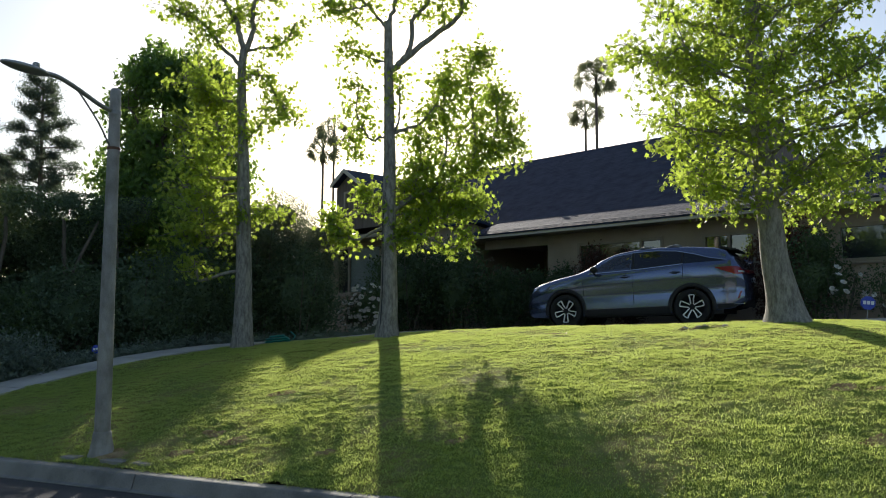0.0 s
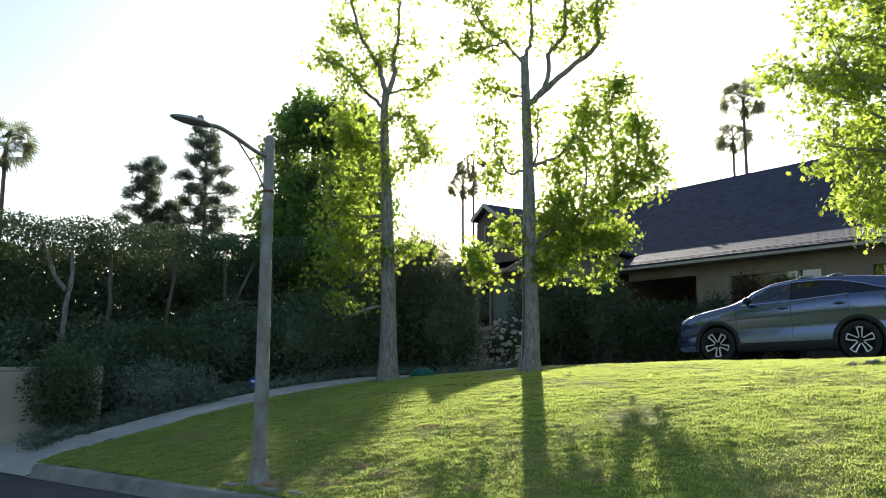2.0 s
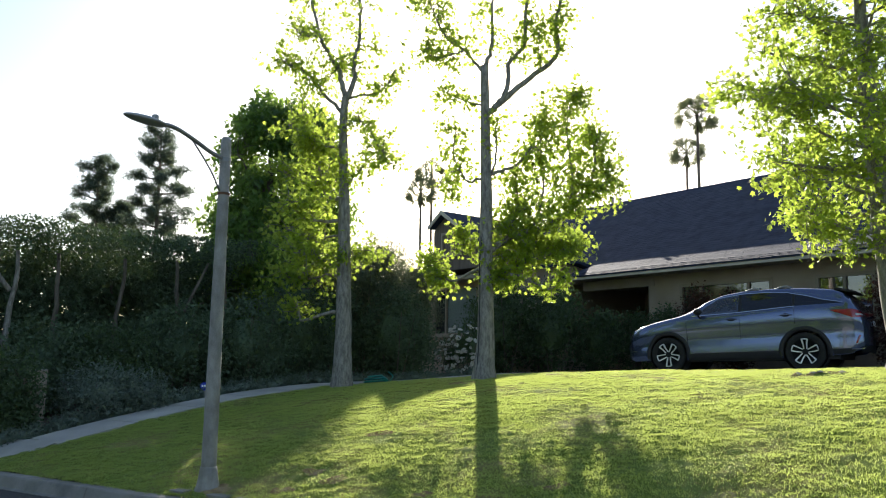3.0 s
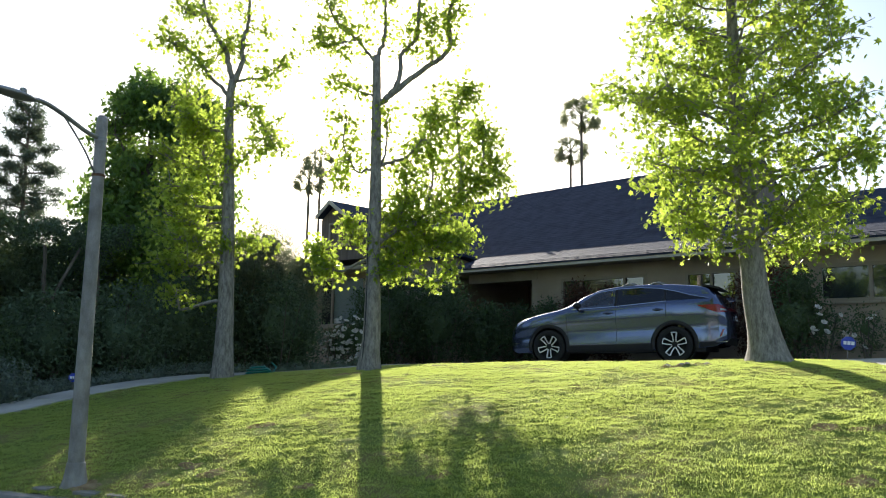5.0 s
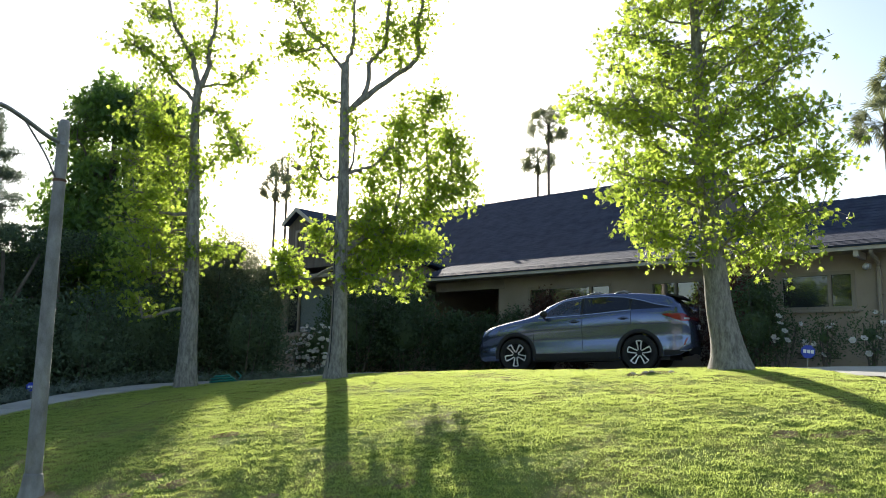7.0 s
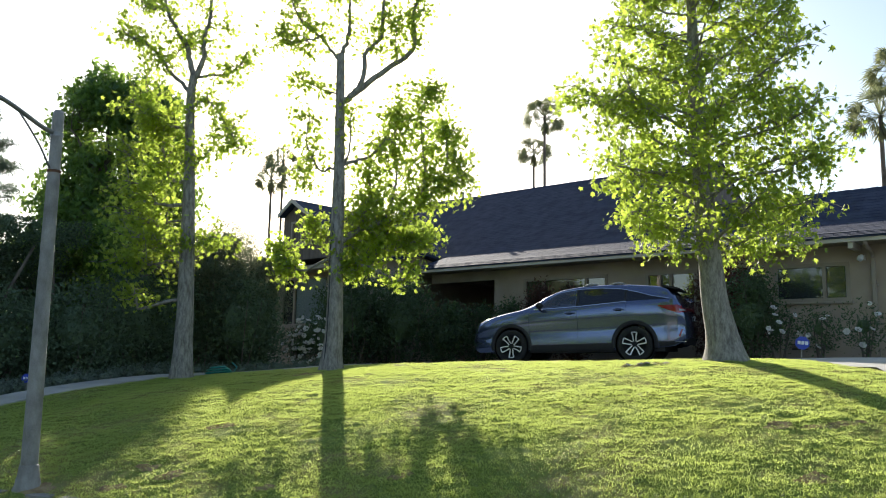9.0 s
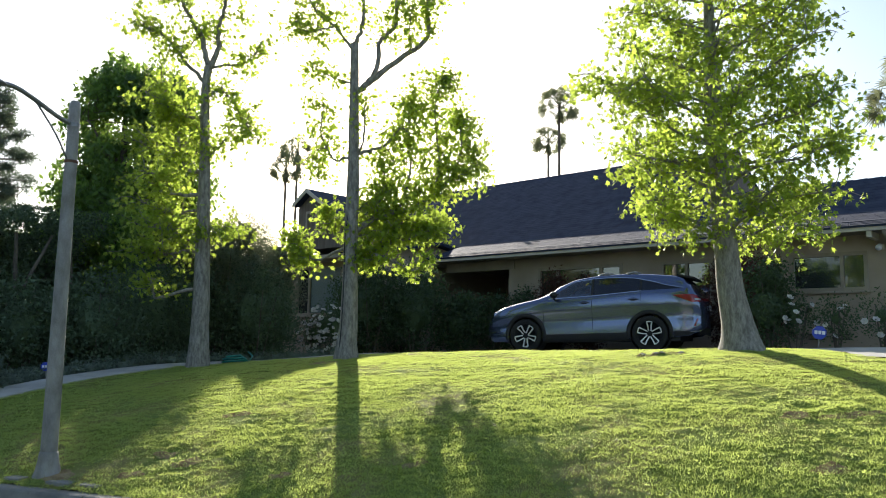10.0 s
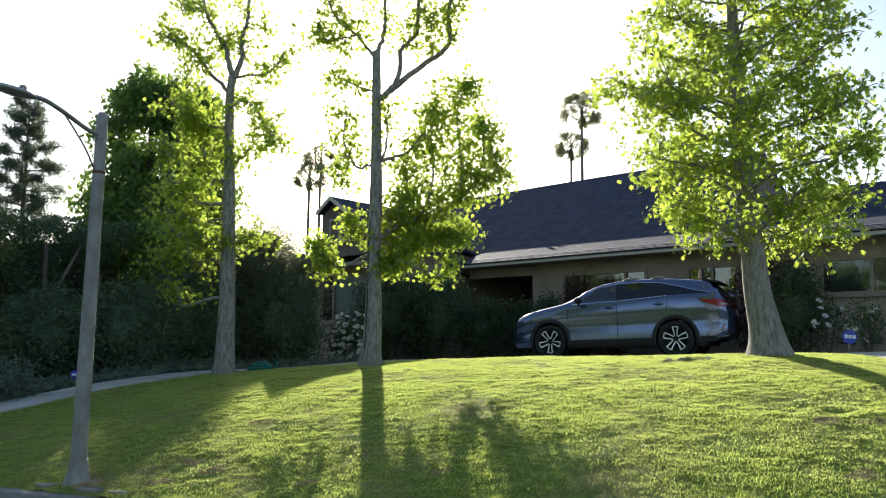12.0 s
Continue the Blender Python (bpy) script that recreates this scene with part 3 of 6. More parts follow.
# boughs over the drive side
slim.bough([(-0.08, 5.81), (0.16, 5.87), (0.36, 5.91), (0.63, 5.99), (0.78, 6.18), (0.88, 6.43)], 0.03, 0.012, 0.1, 0.35, 26, 0.26, 0.0)
slim.bough([(-0.11, 5.17), (0.03, 5.31), (0.2, 5.33), (0.44, 5.12), (0.68, 4.73), (0.87, 4.38)], 0.03, 0.012, -0.2, 0.3, 42, 0.36, 0.0)
slim.bough([(-0.08, 4.0), (0.07, 4.15), (0.2, 4.34), (0.4, 4.66), (0.69, 4.83)], 0.024, 0.010, 0.3, 0.3, 26, 0.34, 0.0, 0.2)
slim.bough([(-0.03, 2.41), (0.16, 2.57), (0.35, 2.7), (0.58, 2.68)], 0.028, 0.010, 0.2, 0.2, 30, 0.32, 0.0)
# boughs over the walk side, thick with leaves
slim.bough([(-0.07, 3.76), (-0.27, 3.74), (-0.46, 3.85), (-0.59, 4.08), (-0.88, 4.15), (-1.23, 4.26), (-1.56, 4.5)], 0.05, 0.014, 0.3, 0.35, 45, 0.42)
slim.bough([(-0.53, 4.02), (-0.61, 4.45), (-0.66, 4.79), (-0.86, 5.19), (-1.03, 5.6)], 0.03, 0.012, 0.1, 0.1, 43, 0.42, 0.1)
slim.bough([(-0.11, 4.82), (-0.35, 4.79), (-0.54, 4.84), (-0.84, 4.97), (-1.16, 5.17)], 0.032, 0.012, -0.4, 0.3, 40, 0.42, 0.1)
slim.bough([(-0.08, 3.3), (-0.38, 3.26), (-0.57, 3.28), (-0.77, 3.3), (-0.85, 3.55), (-1.1, 3.7)], 0.042, 0.014, -0.3, 0.4, 39, 0.40)
slim.bough([(-0.06, 2.99), (-0.36, 3.0), (-0.59, 2.92), (-0.89, 2.99), (-1.38, 3.22)], 0.032, 0.012, 0.4, 0.35, 35, 0.40)
slim.bough([(-0.07, 2.36), (-0.27, 2.4), (-0.41, 2.46), (-0.65, 2.58), (-1.03, 2.61)], 0.032, 0.012, -0.35, 0.35, 34, 0.38)
slim.bough([(-0.06, 2.21), (-0.45, 2.2), (-0.73, 2.14), (-1.12, 2.17), (-1.42, 2.3)], 0.034, 0.012, 0.2, 0.4, 31, 0.36)
slim.bough([(-0.04, 1.5), (-0.38, 1.44), (-0.64, 1.33), (-0.83, 1.3), (-0.87, 1.43), (-0.93, 1.69)], 0.036, 0.018, -0.1, 0.75, 16, 0.28)
slim.finish(LEAF_BRIGHT, 0.112)

tall = Gum(T2, "tall sweetgum tree with an open crown and pale trunk",
           [(-0.03, -0.14, 0.20), (-0.02, 0.26, 0.175), (0.0, 0.65, 0.16), (0.0, 1.66, 0.128), (-0.01, 2.17, 0.126), (0.0, 3.2, 0.112), (-0.01, 3.73, 0.10), (-0.03, 4.79, 0.086), (-0.05, 5.8, 0.072)], 12, 1.3, 1.3)
# the open top
tall.bough([(-0.02, 4.85), (0.18, 5.02), (0.39, 5.2), (0.64, 5.43), (0.95, 5.67), (1.16, 5.84), (1.29, 6.01), (1.31, 6.3), (1.28, 6.64), (1.35, 6.98), (1.37, 7.45)], 0.066, 0.03, 0.1, 0.62, 34, 0.30)
tall.bough([(0.14, 4.99), (0.3, 5.17), (0.38, 5.4), (0.39, 5.72), (0.45, 5.87), (0.63, 6.04), (0.72, 6.26), (0.72, 6.53), (0.74, 6.97), (0.75, 7.4)], 0.052, 0.028, -0.15, 0.45, 30, 0.30)
tall.bough([(-0.05, 5.77), (0.05, 6.05), (0.1, 6.39), (0.09, 6.78), (0.11, 7.34)], 0.045, 0.02, 0.0, 0.35, 16, 0.36)
tall.bough([(-0.06, 5.66), (-0.26, 5.94), (-0.49, 6.17), (-0.76, 6.39), (-0.94, 6.69), (-1.05, 6.98), (-1.18, 7.33)], 0.032, 0.012, 0.2, 0.3, 44, 0.36)
tall.bough([(-0.45, 6.1), (-0.69, 6.02), (-0.93, 5.93), (-1.17, 6.02)], 0.018, 0.008, -0.2, 0.2, 22, 0.30, 0.0)
tall.bough([(-0.06, 5.01), (-0.23, 5.05), (-0.39, 5.11), (-0.59, 5.18), (-0.8, 5.27)], 0.022, 0.010, -0.1, 0.45, 18, 0.26)
tall.bough([(1.0, 5.7), (0.98, 5.89), (0.95, 6.17), (1.0, 6.46)], 0.016, 0.008, -0.1, 0.2, 18, 0.26)
# middle boughs
tall.bough([(0.02, 3.71), (0.22, 3.78), (0.36, 3.85), (0.52, 3.93), (0.67, 4.09), (0.83, 4.34)], 0.042, 0.015, 0.4, 0.6, 16, 0.32)
tall.bough([(0.09, 3.73), (0.16, 3.93), (0.18, 4.25), (0.17, 4.51), (0.2, 4.72)], 0.024, 0.010, -0.1, 0.3, 12, 0.22)
tall.bough([(-0.02, 3.67), (-0.19, 3.62), (-0.34, 3.59), (-0.46, 3.75), (-0.54, 3.89), (-0.63, 4.21), (-0.59, 4.63)], 0.03, 0.012, 0.1, 0.45, 30, 0.26)
tall.bough([(-0.5, 3.8), (-0.68, 3.75), (-0.75, 3.5), (-0.6, 3.3)], 0.014, 0.008, 0.0, 0.4, 12, 0.18, 0.0, 0.3)
# the great low bough with its uprights
tall.bough([(0.04, 2.3), (0.25, 2.45), (0.5, 2.61), (0.75, 2.71), (1.02, 2.8), (1.28, 2.99), (1.55, 3.18), (1.78, 3.44), (1.95, 3.81), (2.04, 4.24), (2.01, 4.75)], 0.07, 0.016, 1.3, 0.15, 105, 0.34, 0.3)
tall.bough([(1.52, 3.15), (1.58, 3.63), (1.54, 4.21), (1.5, 4.92), (1.58, 5.49)], 0.032, 0.010, 1.0, 0.1, 80, 0.38, 0.1, back=0.75)
tall.bough([(0.81, 2.72), (0.98, 3.22), (1.04, 3.91), (0.98, 4.39), (1.04, 4.95)], 0.032, 0.010, 0.8, 0.1, 76, 0.38, 0.1, back=0.4)
tall.bough([(1.78, 3.42), (2.0, 3.53), (2.24, 3.79), (2.31, 4.18)], 0.02, 0.008, 1.3, 0.2, 44, 0.34, 0.1, back=0.9)
tall.bough([(0.75, 2.6), (1.05, 2.52), (1.35, 2.56), (1.6, 2.7)], 0.02, 0.008, 1.4, 0.1, 60, 0.30, 0.1, back=0.4)
tall.bough([(0.35, 2.51), (0.49, 2.93), (0.54, 3.41), (0.48, 3.85)], 0.024, 0.010, 0.9, 0.2, 40, 0.36, 0.0, back=0.2)
tall.bough([(0.05, 1.94), (0.31, 1.91), (0.67, 1.8), (0.94, 1.67), (1.1, 1.6), (1.25, 1.67), (1.33, 1.88)], 0.036, 0.014, 0.15, 0.12, 26, 0.16, 0.4)
tall.bough([(0.29, 1.93), (0.56, 2.05), (0.77, 2.15), (1.09, 2.28), (1.42, 2.43)], 0.02, 0.008, 0.6, 0.0, 56, 0.28, 0.35, back=0.15)
tall.bough([(0.05, 2.2), (0.28, 2.26), (0.47, 2.43), (0.73, 2.55)], 0.02, 0.008, 0.9, 0.1, 46, 0.34, 0.0)
tall.bough([(0.05, 2.65), (0.24, 2.85), (0.4, 3.0), (0.58, 3.21)], 0.02, 0.008, 0.8, 0.1, 30, 0.30, 0.0)
tall.bough([(0.03, 1.8), (0.13, 1.88), (0.27, 1.8), (0.37, 1.78)], 0.014, 0.006, 0.0, 0.1, 22, 0.20, 0.0)
# low boughs on the walk side
tall.bough([(-0.03, 2.01), (-0.28, 1.91), (-0.52, 1.79), (-0.67, 1.79), (-0.91, 1.92), (-1.07, 2.27)], 0.036, 0.012, 0.5, 0.66, 46, 0.24, 0.0)
tall.bough([(-0.02, 2.27), (-0.21, 2.38), (-0.36, 2.47), (-0.53, 2.7)], 0.022, 0.008, 0.2, 0.3, 26, 0.22, 0.0)
bm = bmesh.new()
limb(bm, [(-0.16, -0.13, 0.0), (-0.13, -0.13, 0.35), (-0.11, -0.12, 0.8), (-0.10, -0.10, 1.5), (-0.11, -0.09, 2.1), (-0.06, -0.10, 2.6)], 0.009, 0.007, 6, 24)
part("cable", bm, CLADDING, tall.root, "thin dark cable up the trunk", smooth=True)
tall.finish(LEAF_BRIGHT, 0.110)

full = Gum(T3, "broad leafy sweetgum tree with a thick flared trunk",
           [(0.02, -0.1, 0.36), (-0.02, 0.2, 0.285), (-0.06, 0.43, 0.25), (-0.16, 0.96, 0.205), (-0.22, 1.58, 0.185), (-0.27, 2.26, 0.165), (-0.34, 3.6, 0.145), (-0.39, 5.03, 0.10), (-0.42, 6.2, 0.06), (-0.42, 7.4, 0.025)], 13, 1.12)
REACH_WEST = [(1.5, 0.6), (1.85, 1.35), (2.2, 1.6), (2.7, 1.9), (3.1, 2.05), (3.6, 2.2), (4.0, 2.15), (4.5, 1.95), (5.0, 1.6), (5.5, 1.4), (7.4, 0.7)]
REACH_EAST = [(1.5, 0.8), (1.85, 1.45), (2.2, 1.65), (2.7, 1.85), (3.1, 2.05), (3.6, 2.0), (4.1, 1.9), (4.6, 1.65), (5.1, 1.7), (5.6, 1.7), (7.4, 0.8)]
for i in range(58):
    z0 = 1.6 + 5.4 * (i + 0.5) / 58
    a = i * 2.39996 + full.rng.uniform(-0.25, 0.25)
    east = 0.5 + 0.5 * math.cos(a)
    far = (table(z0 + 0.25, REACH_EAST) * east + table(z0 + 0.25, REACH_WEST) * (1 - east)) * full.rng.uniform(0.85, 1.08)
    x0 = table(z0, [(1.58, -0.22), (3.6, -0.34), (7.4, -0.42)])
    lift = full.rng.uniform(0.1, 0.8)
    line = [(x0, z0)] + [(x0 + far * f * math.cos(a), z0 + lift * f + full.rng.normal() * 0.05) for f in (0.35, 0.7, 0.95)]
    full.bough(line, 0.036 - 0.0003 * i, 0.008, far * 0.95 * math.sin(a), 0.42, int(10 + 8.5 * far), 0.42, 0.1)
for x, y, z in ((-0.62, -0.5, 1.62), (-0.8, -0.4, 1.55), (0.75, -0.3, 1.75), (1.15, -0.3, 1.62), (1.05, -0.2, 1.75)):
    for _ in range(5):
        full.shoot(Vector((x, y, z + 0.2)), Vector(full.rng.normal(size=3)).normalized(), 0.26)
full.finish(LEAF_BRIGHT, 0.108)


# ---- evergreen tree, hedge and beds along the side ----
dense_rng = np.random.default_rng(21)
EV = (-7.3, 20.0)
ev_blobs = []
for i in range(190):
    z = 0.5 + 6.5 * dense_rng.uniform()
    r = table(z, [(0.4, 1.2), (2, 1.35), (4, 1.35), (5.4, 1.2), (6.2, 0.95), (7.0, 0.45)])
    a, q = dense_rng.uniform(0, 2 * math.pi), dense_rng.uniform(0.3, 1) ** 0.5
    r *= 1 + 0.55 * noise.noise(Vector((math.cos(a) * 1.3, math.sin(a) * 1.3, z * 0.9)))
    ev_blobs.append((r * q * math.cos(a), r * q * math.sin(a), z * 0.96, 0.36, 0.36, 0.34, 1.0))
for i in range(80):
    z = 2.2 + 4.4 * dense_rng.uniform()
    r = table(z, [(2, 0.8), (4.5, 0.75), (5.8, 0.6), (6.6, 0.3)])
    a, q = dense_rng.uniform(0, 2 * math.pi), dense_rng.uniform(0.2, 1) ** 0.5
    ev_blobs.append((1.05 - 0.06 * z + 0.35 + r * q * math.cos(a), 0.2 + r * q * math.sin(a), z, 0.33, 0.33, 0.34, 0.8))
ev_blobs += [(-0.25, 0, 6.9, 0.2, 0.2, 0.32, 1.0), (-0.2, 0.1, 7.15, 0.14, 0.14, 0.26, 1.0), (-0.85, 0.2, 6.35, 0.2, 0.2, 0.3, 1.0), (0.6, 0, 6.75, 0.22, 0.22, 0.35, 1.0), (0.65, 0.1, 7.05, 0.13, 0.13, 0.24, 1.0)]
ev_trunk = [(0, 0, -0.1, 0.2), (0, 0, 1.0, 0.16), (0.05, 0, 3.5, 0.11), (0, 0, 6.3, 0.03)]
ev_limbs = [([(0, 0, 1 + 0.5 * i), (0.5 * math.cos(i * 2.4), 0.5 * math.sin(i * 2.4), 1.3 + 0.5 * i), (math.cos(i * 2.4), math.sin(i * 2.4), 1.8 + 0.5 * i)], 0.05, 0.02) for i in range(9)]
leafy_tree("evergreen_tree", on_ground(*EV, -0.02), "dense dark green broadleaf tree rising above the hedge", ev_trunk, ev_limbs, ev_blobs, 8.0, 0.17, LEAF_DARK, 22, bark=DARK_BARK, scale=1.1, shape=OVAL)

yt_rng = np.random.default_rng(24)
yt_blobs = []
for i in range(26):
    z = 0.9 + 2.6 * yt_rng.uniform()
    r = table(z, [(0.8, 0.7), (2, 1.1), (3.5, 1.05), (4.6, 0.7), (5.4, 0.3)])
    a, q = yt_rng.uniform(0, 2 * math.pi), yt_rng.uniform(0.1, 1) ** 0.5
    yt_blobs.append((r * q * math.cos(a), r * q * math.sin(a), z, 0.36, 0.36, 0.3, 0.4))
yt_trunk = [(0, 0, -0.1, 0.08), (0.03, 0, 1.0, 0.065), (0, 0, 2.2, 0.04), (0, 0, 3.2, 0.02)]
yt_limbs = [([(0, 0, 0.8 + 0.28 * i), (0.4 * math.cos(i * 2.4), 0.4 * math.sin(i * 2.4), 0.95 + 0.28 * i), (0.8 * math.cos(i * 2.4), 0.8 * math.sin(i * 2.4), 1.2 + 0.28 * i)], 0.03, 0.012) for i in range(8)]
leafy_tree("young_tree", on_ground(-5.6, 18.0, -0.02), "young leafy green tree between the walk and the hedge", yt_trunk, yt_limbs, yt_blobs, 8.0, 0.15, LEAF, 25, bark=DARK_BARK)


def hedge(name, label, a, b, thick, z0, z1, bare, n, material, seed, trunks=8, leaf=0.095):
    """A tall clipped hedge between two points of the plan: bare trunks below, sheared leaves above."""
    rng = np.random.default_rng(seed)
    root = thing(name, pose(a[0], a[1], 0), label, "hedge")
    d = Vector((b[0] - a[0], b[1] - a[1], 0))
    length = d.length
    d.normalize()
    side = Vector((-d.y, d.x, 0))
    for i in range(trunks):
        s = length * (i + 0.5 + rng.uniform(-0.3, 0.3)) / trunks
        o = d * s + side * rng.uniform(-0.45, -0.05)
        ground_z = height(a[0] + o.x, a[1] + o.y)
        lean = rng.uniform(-0.6, 0.6)
        bm = bmesh.new()
        top = Vector((o.x, o.y, z1 - 0.6)) + d * lean
        limb(bm, [Vector((o.x, o.y, ground_z - 0.1)), Vector((o.x, o.y, ground_z + 1.2)) + d * lean * 0.2, top.lerp(Vector((o.x, o.y, ground_z)), 0.35), top], rng.uniform(0.05, 0.10), 0.035, 8, 10, 0.025, rng)
        for j in range(1 if i % 3 == 1 else 0):
            p = Vector((o.x, o.y, ground_z + rng.uniform(1.2, 2.4))) + d * lean * 0.5
            g = -math.copysign(1, lean)
            limb(bm, [p, p + d * g * 0.25 + Vector((0, 0, 0.4)), p + d * g * 0.6 - side * 0.1 + Vector((0, 0, 1.3))], 0.055, 0.025, 6, 6, 0.01, rng)
        part("trunk", bm, BARK if i in (1, 4) else DARK_BARK, root, smooth=True)
    m = n // 14
    s, q, h = rng.uniform(0, length, m), rng.uniform(-1, 1, m), rng.uniform(0, 1, m)
    q = np.sign(q) * np.abs(q) ** 0.5
    z = z0 + (z1 - z0) * h
    holes = np.array([noise.noise(Vector((x * 1.1, y * 0.9, 5.0 + seed))) for x, y in zip(s, z)])
    keep = (z > bare + 0.25 * holes) | (q > 0.1) & (holes > -0.40) & (rng.uniform(size=m) < 0.8) | (z < bare - 1.6) & (holes > 0.1)
    s, q, z = s[keep], q[keep], z[keep]
    c = np.stack([d.x * s + side.x * q * thick / 2, d.y * s + side.y * q * thick / 2, z], 1)
    c = (c[:, None, :] + rng.normal(size=(len(c), 14, 3)) * 0.09).reshape(-1, 3)
    wave = np.array([0.06 * noise.noise(Vector((p[0] * 0.8, p[1] * 0.8, 1))) for p in c[::14]]).repeat(14)
    c[:, 2] = np.minimum(c[:, 2], z1 + wave + 0.03 * rng.uniform(-1, 1, len(c)))
    leaves("clipped_leaves", c, rng.uniform(0.6, 1.3, len(c)) * leaf, OVAL, material, rng, root, 0.5)
    return root


HEDGE_A, HEDGE_B = (-14.2, 10.0), (-6.9, 17.55)
hedge("tall_hedge", "tall clipped evergreen hedge with bare grey trunks", HEDGE_A, HEDGE_B, 1.5, 0.8, 4.28, 3.8, 190000, LEAF_HEDGE, 31, 9, 0.075)
hedge("backing_hedge", "dark evergreen hedge growing behind the taller one", (-15.6, 11.6), (-8.0, 19.4), 1.2, 0.6, 3.95, 0.6, 48000, LEAF_HEDGE, 32, 5, 0.2)
# hidden hedge, added to keep bright sky from showing through the side trees
hedge("backing_hedge", "dark hidden hedge added to close sky gaps behind the side trees", (-8.6, 20.6), (-3.9, 23.2), 1.0, 0.9, 3.5, 0.6, 32000, LEAF_HEDGE, 33, 4, 0.2)

# low garden wall at the street end of the hedge
WA, WB = (-10.6, 9.35), (-7.98, 12.03)
wd = Vector((WB[0] - WA[0], WB[1] - WA[1], 0))
garden_wall = thing("garden_wall", pose(WA[0], WA[1], 0, 0, 0, math.degrees(math.atan2(wd.y, wd.x))), "low tan stucco garden wall beside the walk", "wall")
bm = bmesh.new()
box(bm, 0, wd.length, 0.0, 0.2, 0.0, 1.36, 0.02)
part("wall_body", bm, WALL_STUCCO, garden_wall)
bm = bmesh.new()
box(bm, -0.006, wd.length + 0.006, -0.006, 0.206, 1.364, 1.42, 0.012)
part("coping", bm, WALL_STUCCO, garden_wall)


def gshrub(x, y, label, blobs, n, size, mat, seed, **kw):
    return shrub("shrub", on_ground(x, y, -0.02), label, blobs, n, size, mat, seed, **kw)


# planting bed between the walk and the hedge
gshrub(-8.3, 11.45, "rounded green shrub beside the garden wall", [(0, 0, 0.75, 0.55, 0.5, 0.6), (0.15, 0, 0.35, 0.35, 0.35, 0.35)], 6500, 0.07, LEAF_SHRUB, 41)
gshrub(-7.4, 12.6, "mounded green shrub beside the walk", [(0, 0, 0.4, 0.65, 0.55, 0.42), (0.5, 0.4, 0.35, 0.5, 0.45, 0.38)], 9000, 0.055, LEAF_GREY, 42)
gshrub(-7.9, 13.9, "dark green shrub in front of the hedge", [(0, 0, 0.7, 0.8, 0.6, 0.75)], 8000, 0.075, LEAF_SHRUB, 43)
gshrub(-7.15, 15.0, "broad dark green shrub in front of the hedge", [(0, 0, 0.9, 0.8, 0.7, 0.95), (0.5, 0.5, 0.7, 0.7, 0.6, 0.75)], 11000, 0.08, LEAF_HEDGE, 44)
gshrub(-9.0, 13.3, "dark leafy shrub under the hedge", [(0, 0, 0.8, 0.8, 0.6, 0.9)], 7000, 0.08, LEAF_HEDGE, 45)
gshrub(-10.6, 12.2, "dark leafy shrub behind the garden wall", [(0, 0, 0.9, 0.9, 0.6, 1.0)], 4200, 0.11, LEAF_HEDGE, 46)
for i, (x, y, s) in enumerate([(-6.0, 15.6, 1.1), (-5.4, 16.9, 1.25), (-4.75, 17.9, 1.4), (-4.25, 18.6, 1.5), (-3.8, 19.2, 1.45), (-3.35, 18.0, 1.15)]):
    gshrub(x, y, "dense dark hedge shrub along the walk", [(0, 0, 0.85 * s, 0.85, 0.7, 0.95 * s), (0.35, 0.3, 0.6 * s, 0.6, 0.6, 0.7 * s)], 9000, 0.075, LEAF_HEDGE, 50 + i, group="dark shrubs along the walk")
# silvery tree behind the walk shrubs
for i, (x, y, h) in enumerate([(-3.85, 18.8, 2.95), (-4.2, 18.2, 2.4), (-3.25, 20.1, 2.55), (-5.5, 20.4, 3.0)]):
    shrub("olive_tree", on_ground(x, y), "airy silvery-leaved tree lit from behind", [(0, 0, h, 0.6, 0.6, 0.6), (0.15, 0.2, h - 0.7, 0.55, 0.55, 0.8), (-0.4, 0, h - 0.5, 0.5, 0.5, 0.7)], 22000, 0.07, LEAF_OLIVE, 60 + i, shape=BLADE, core=0.45, category="tree", stems=3, group="silvery trees behind the walk")
# edging plants along the walk
edge_rng = np.random.default_rng(70)
for i in range(34):
    k = 0.7 + i * 0.275
    x, y = at_kt(k, walk_mid(k) - 0.58 + edge_rng.uniform(-0.08, 0.08))
    s = edge_rng.uniform(0.8, 1.2)
    gshrub(x, y, "low grey-green edging plant beside the walk", [(0, 0, 0.08 * s, 0.25 * s, 0.25 * s, 0.14 * s)], 700, 0.045, LEAF_GREY, 71 + i, group="edging plants along the walk", stems=1)

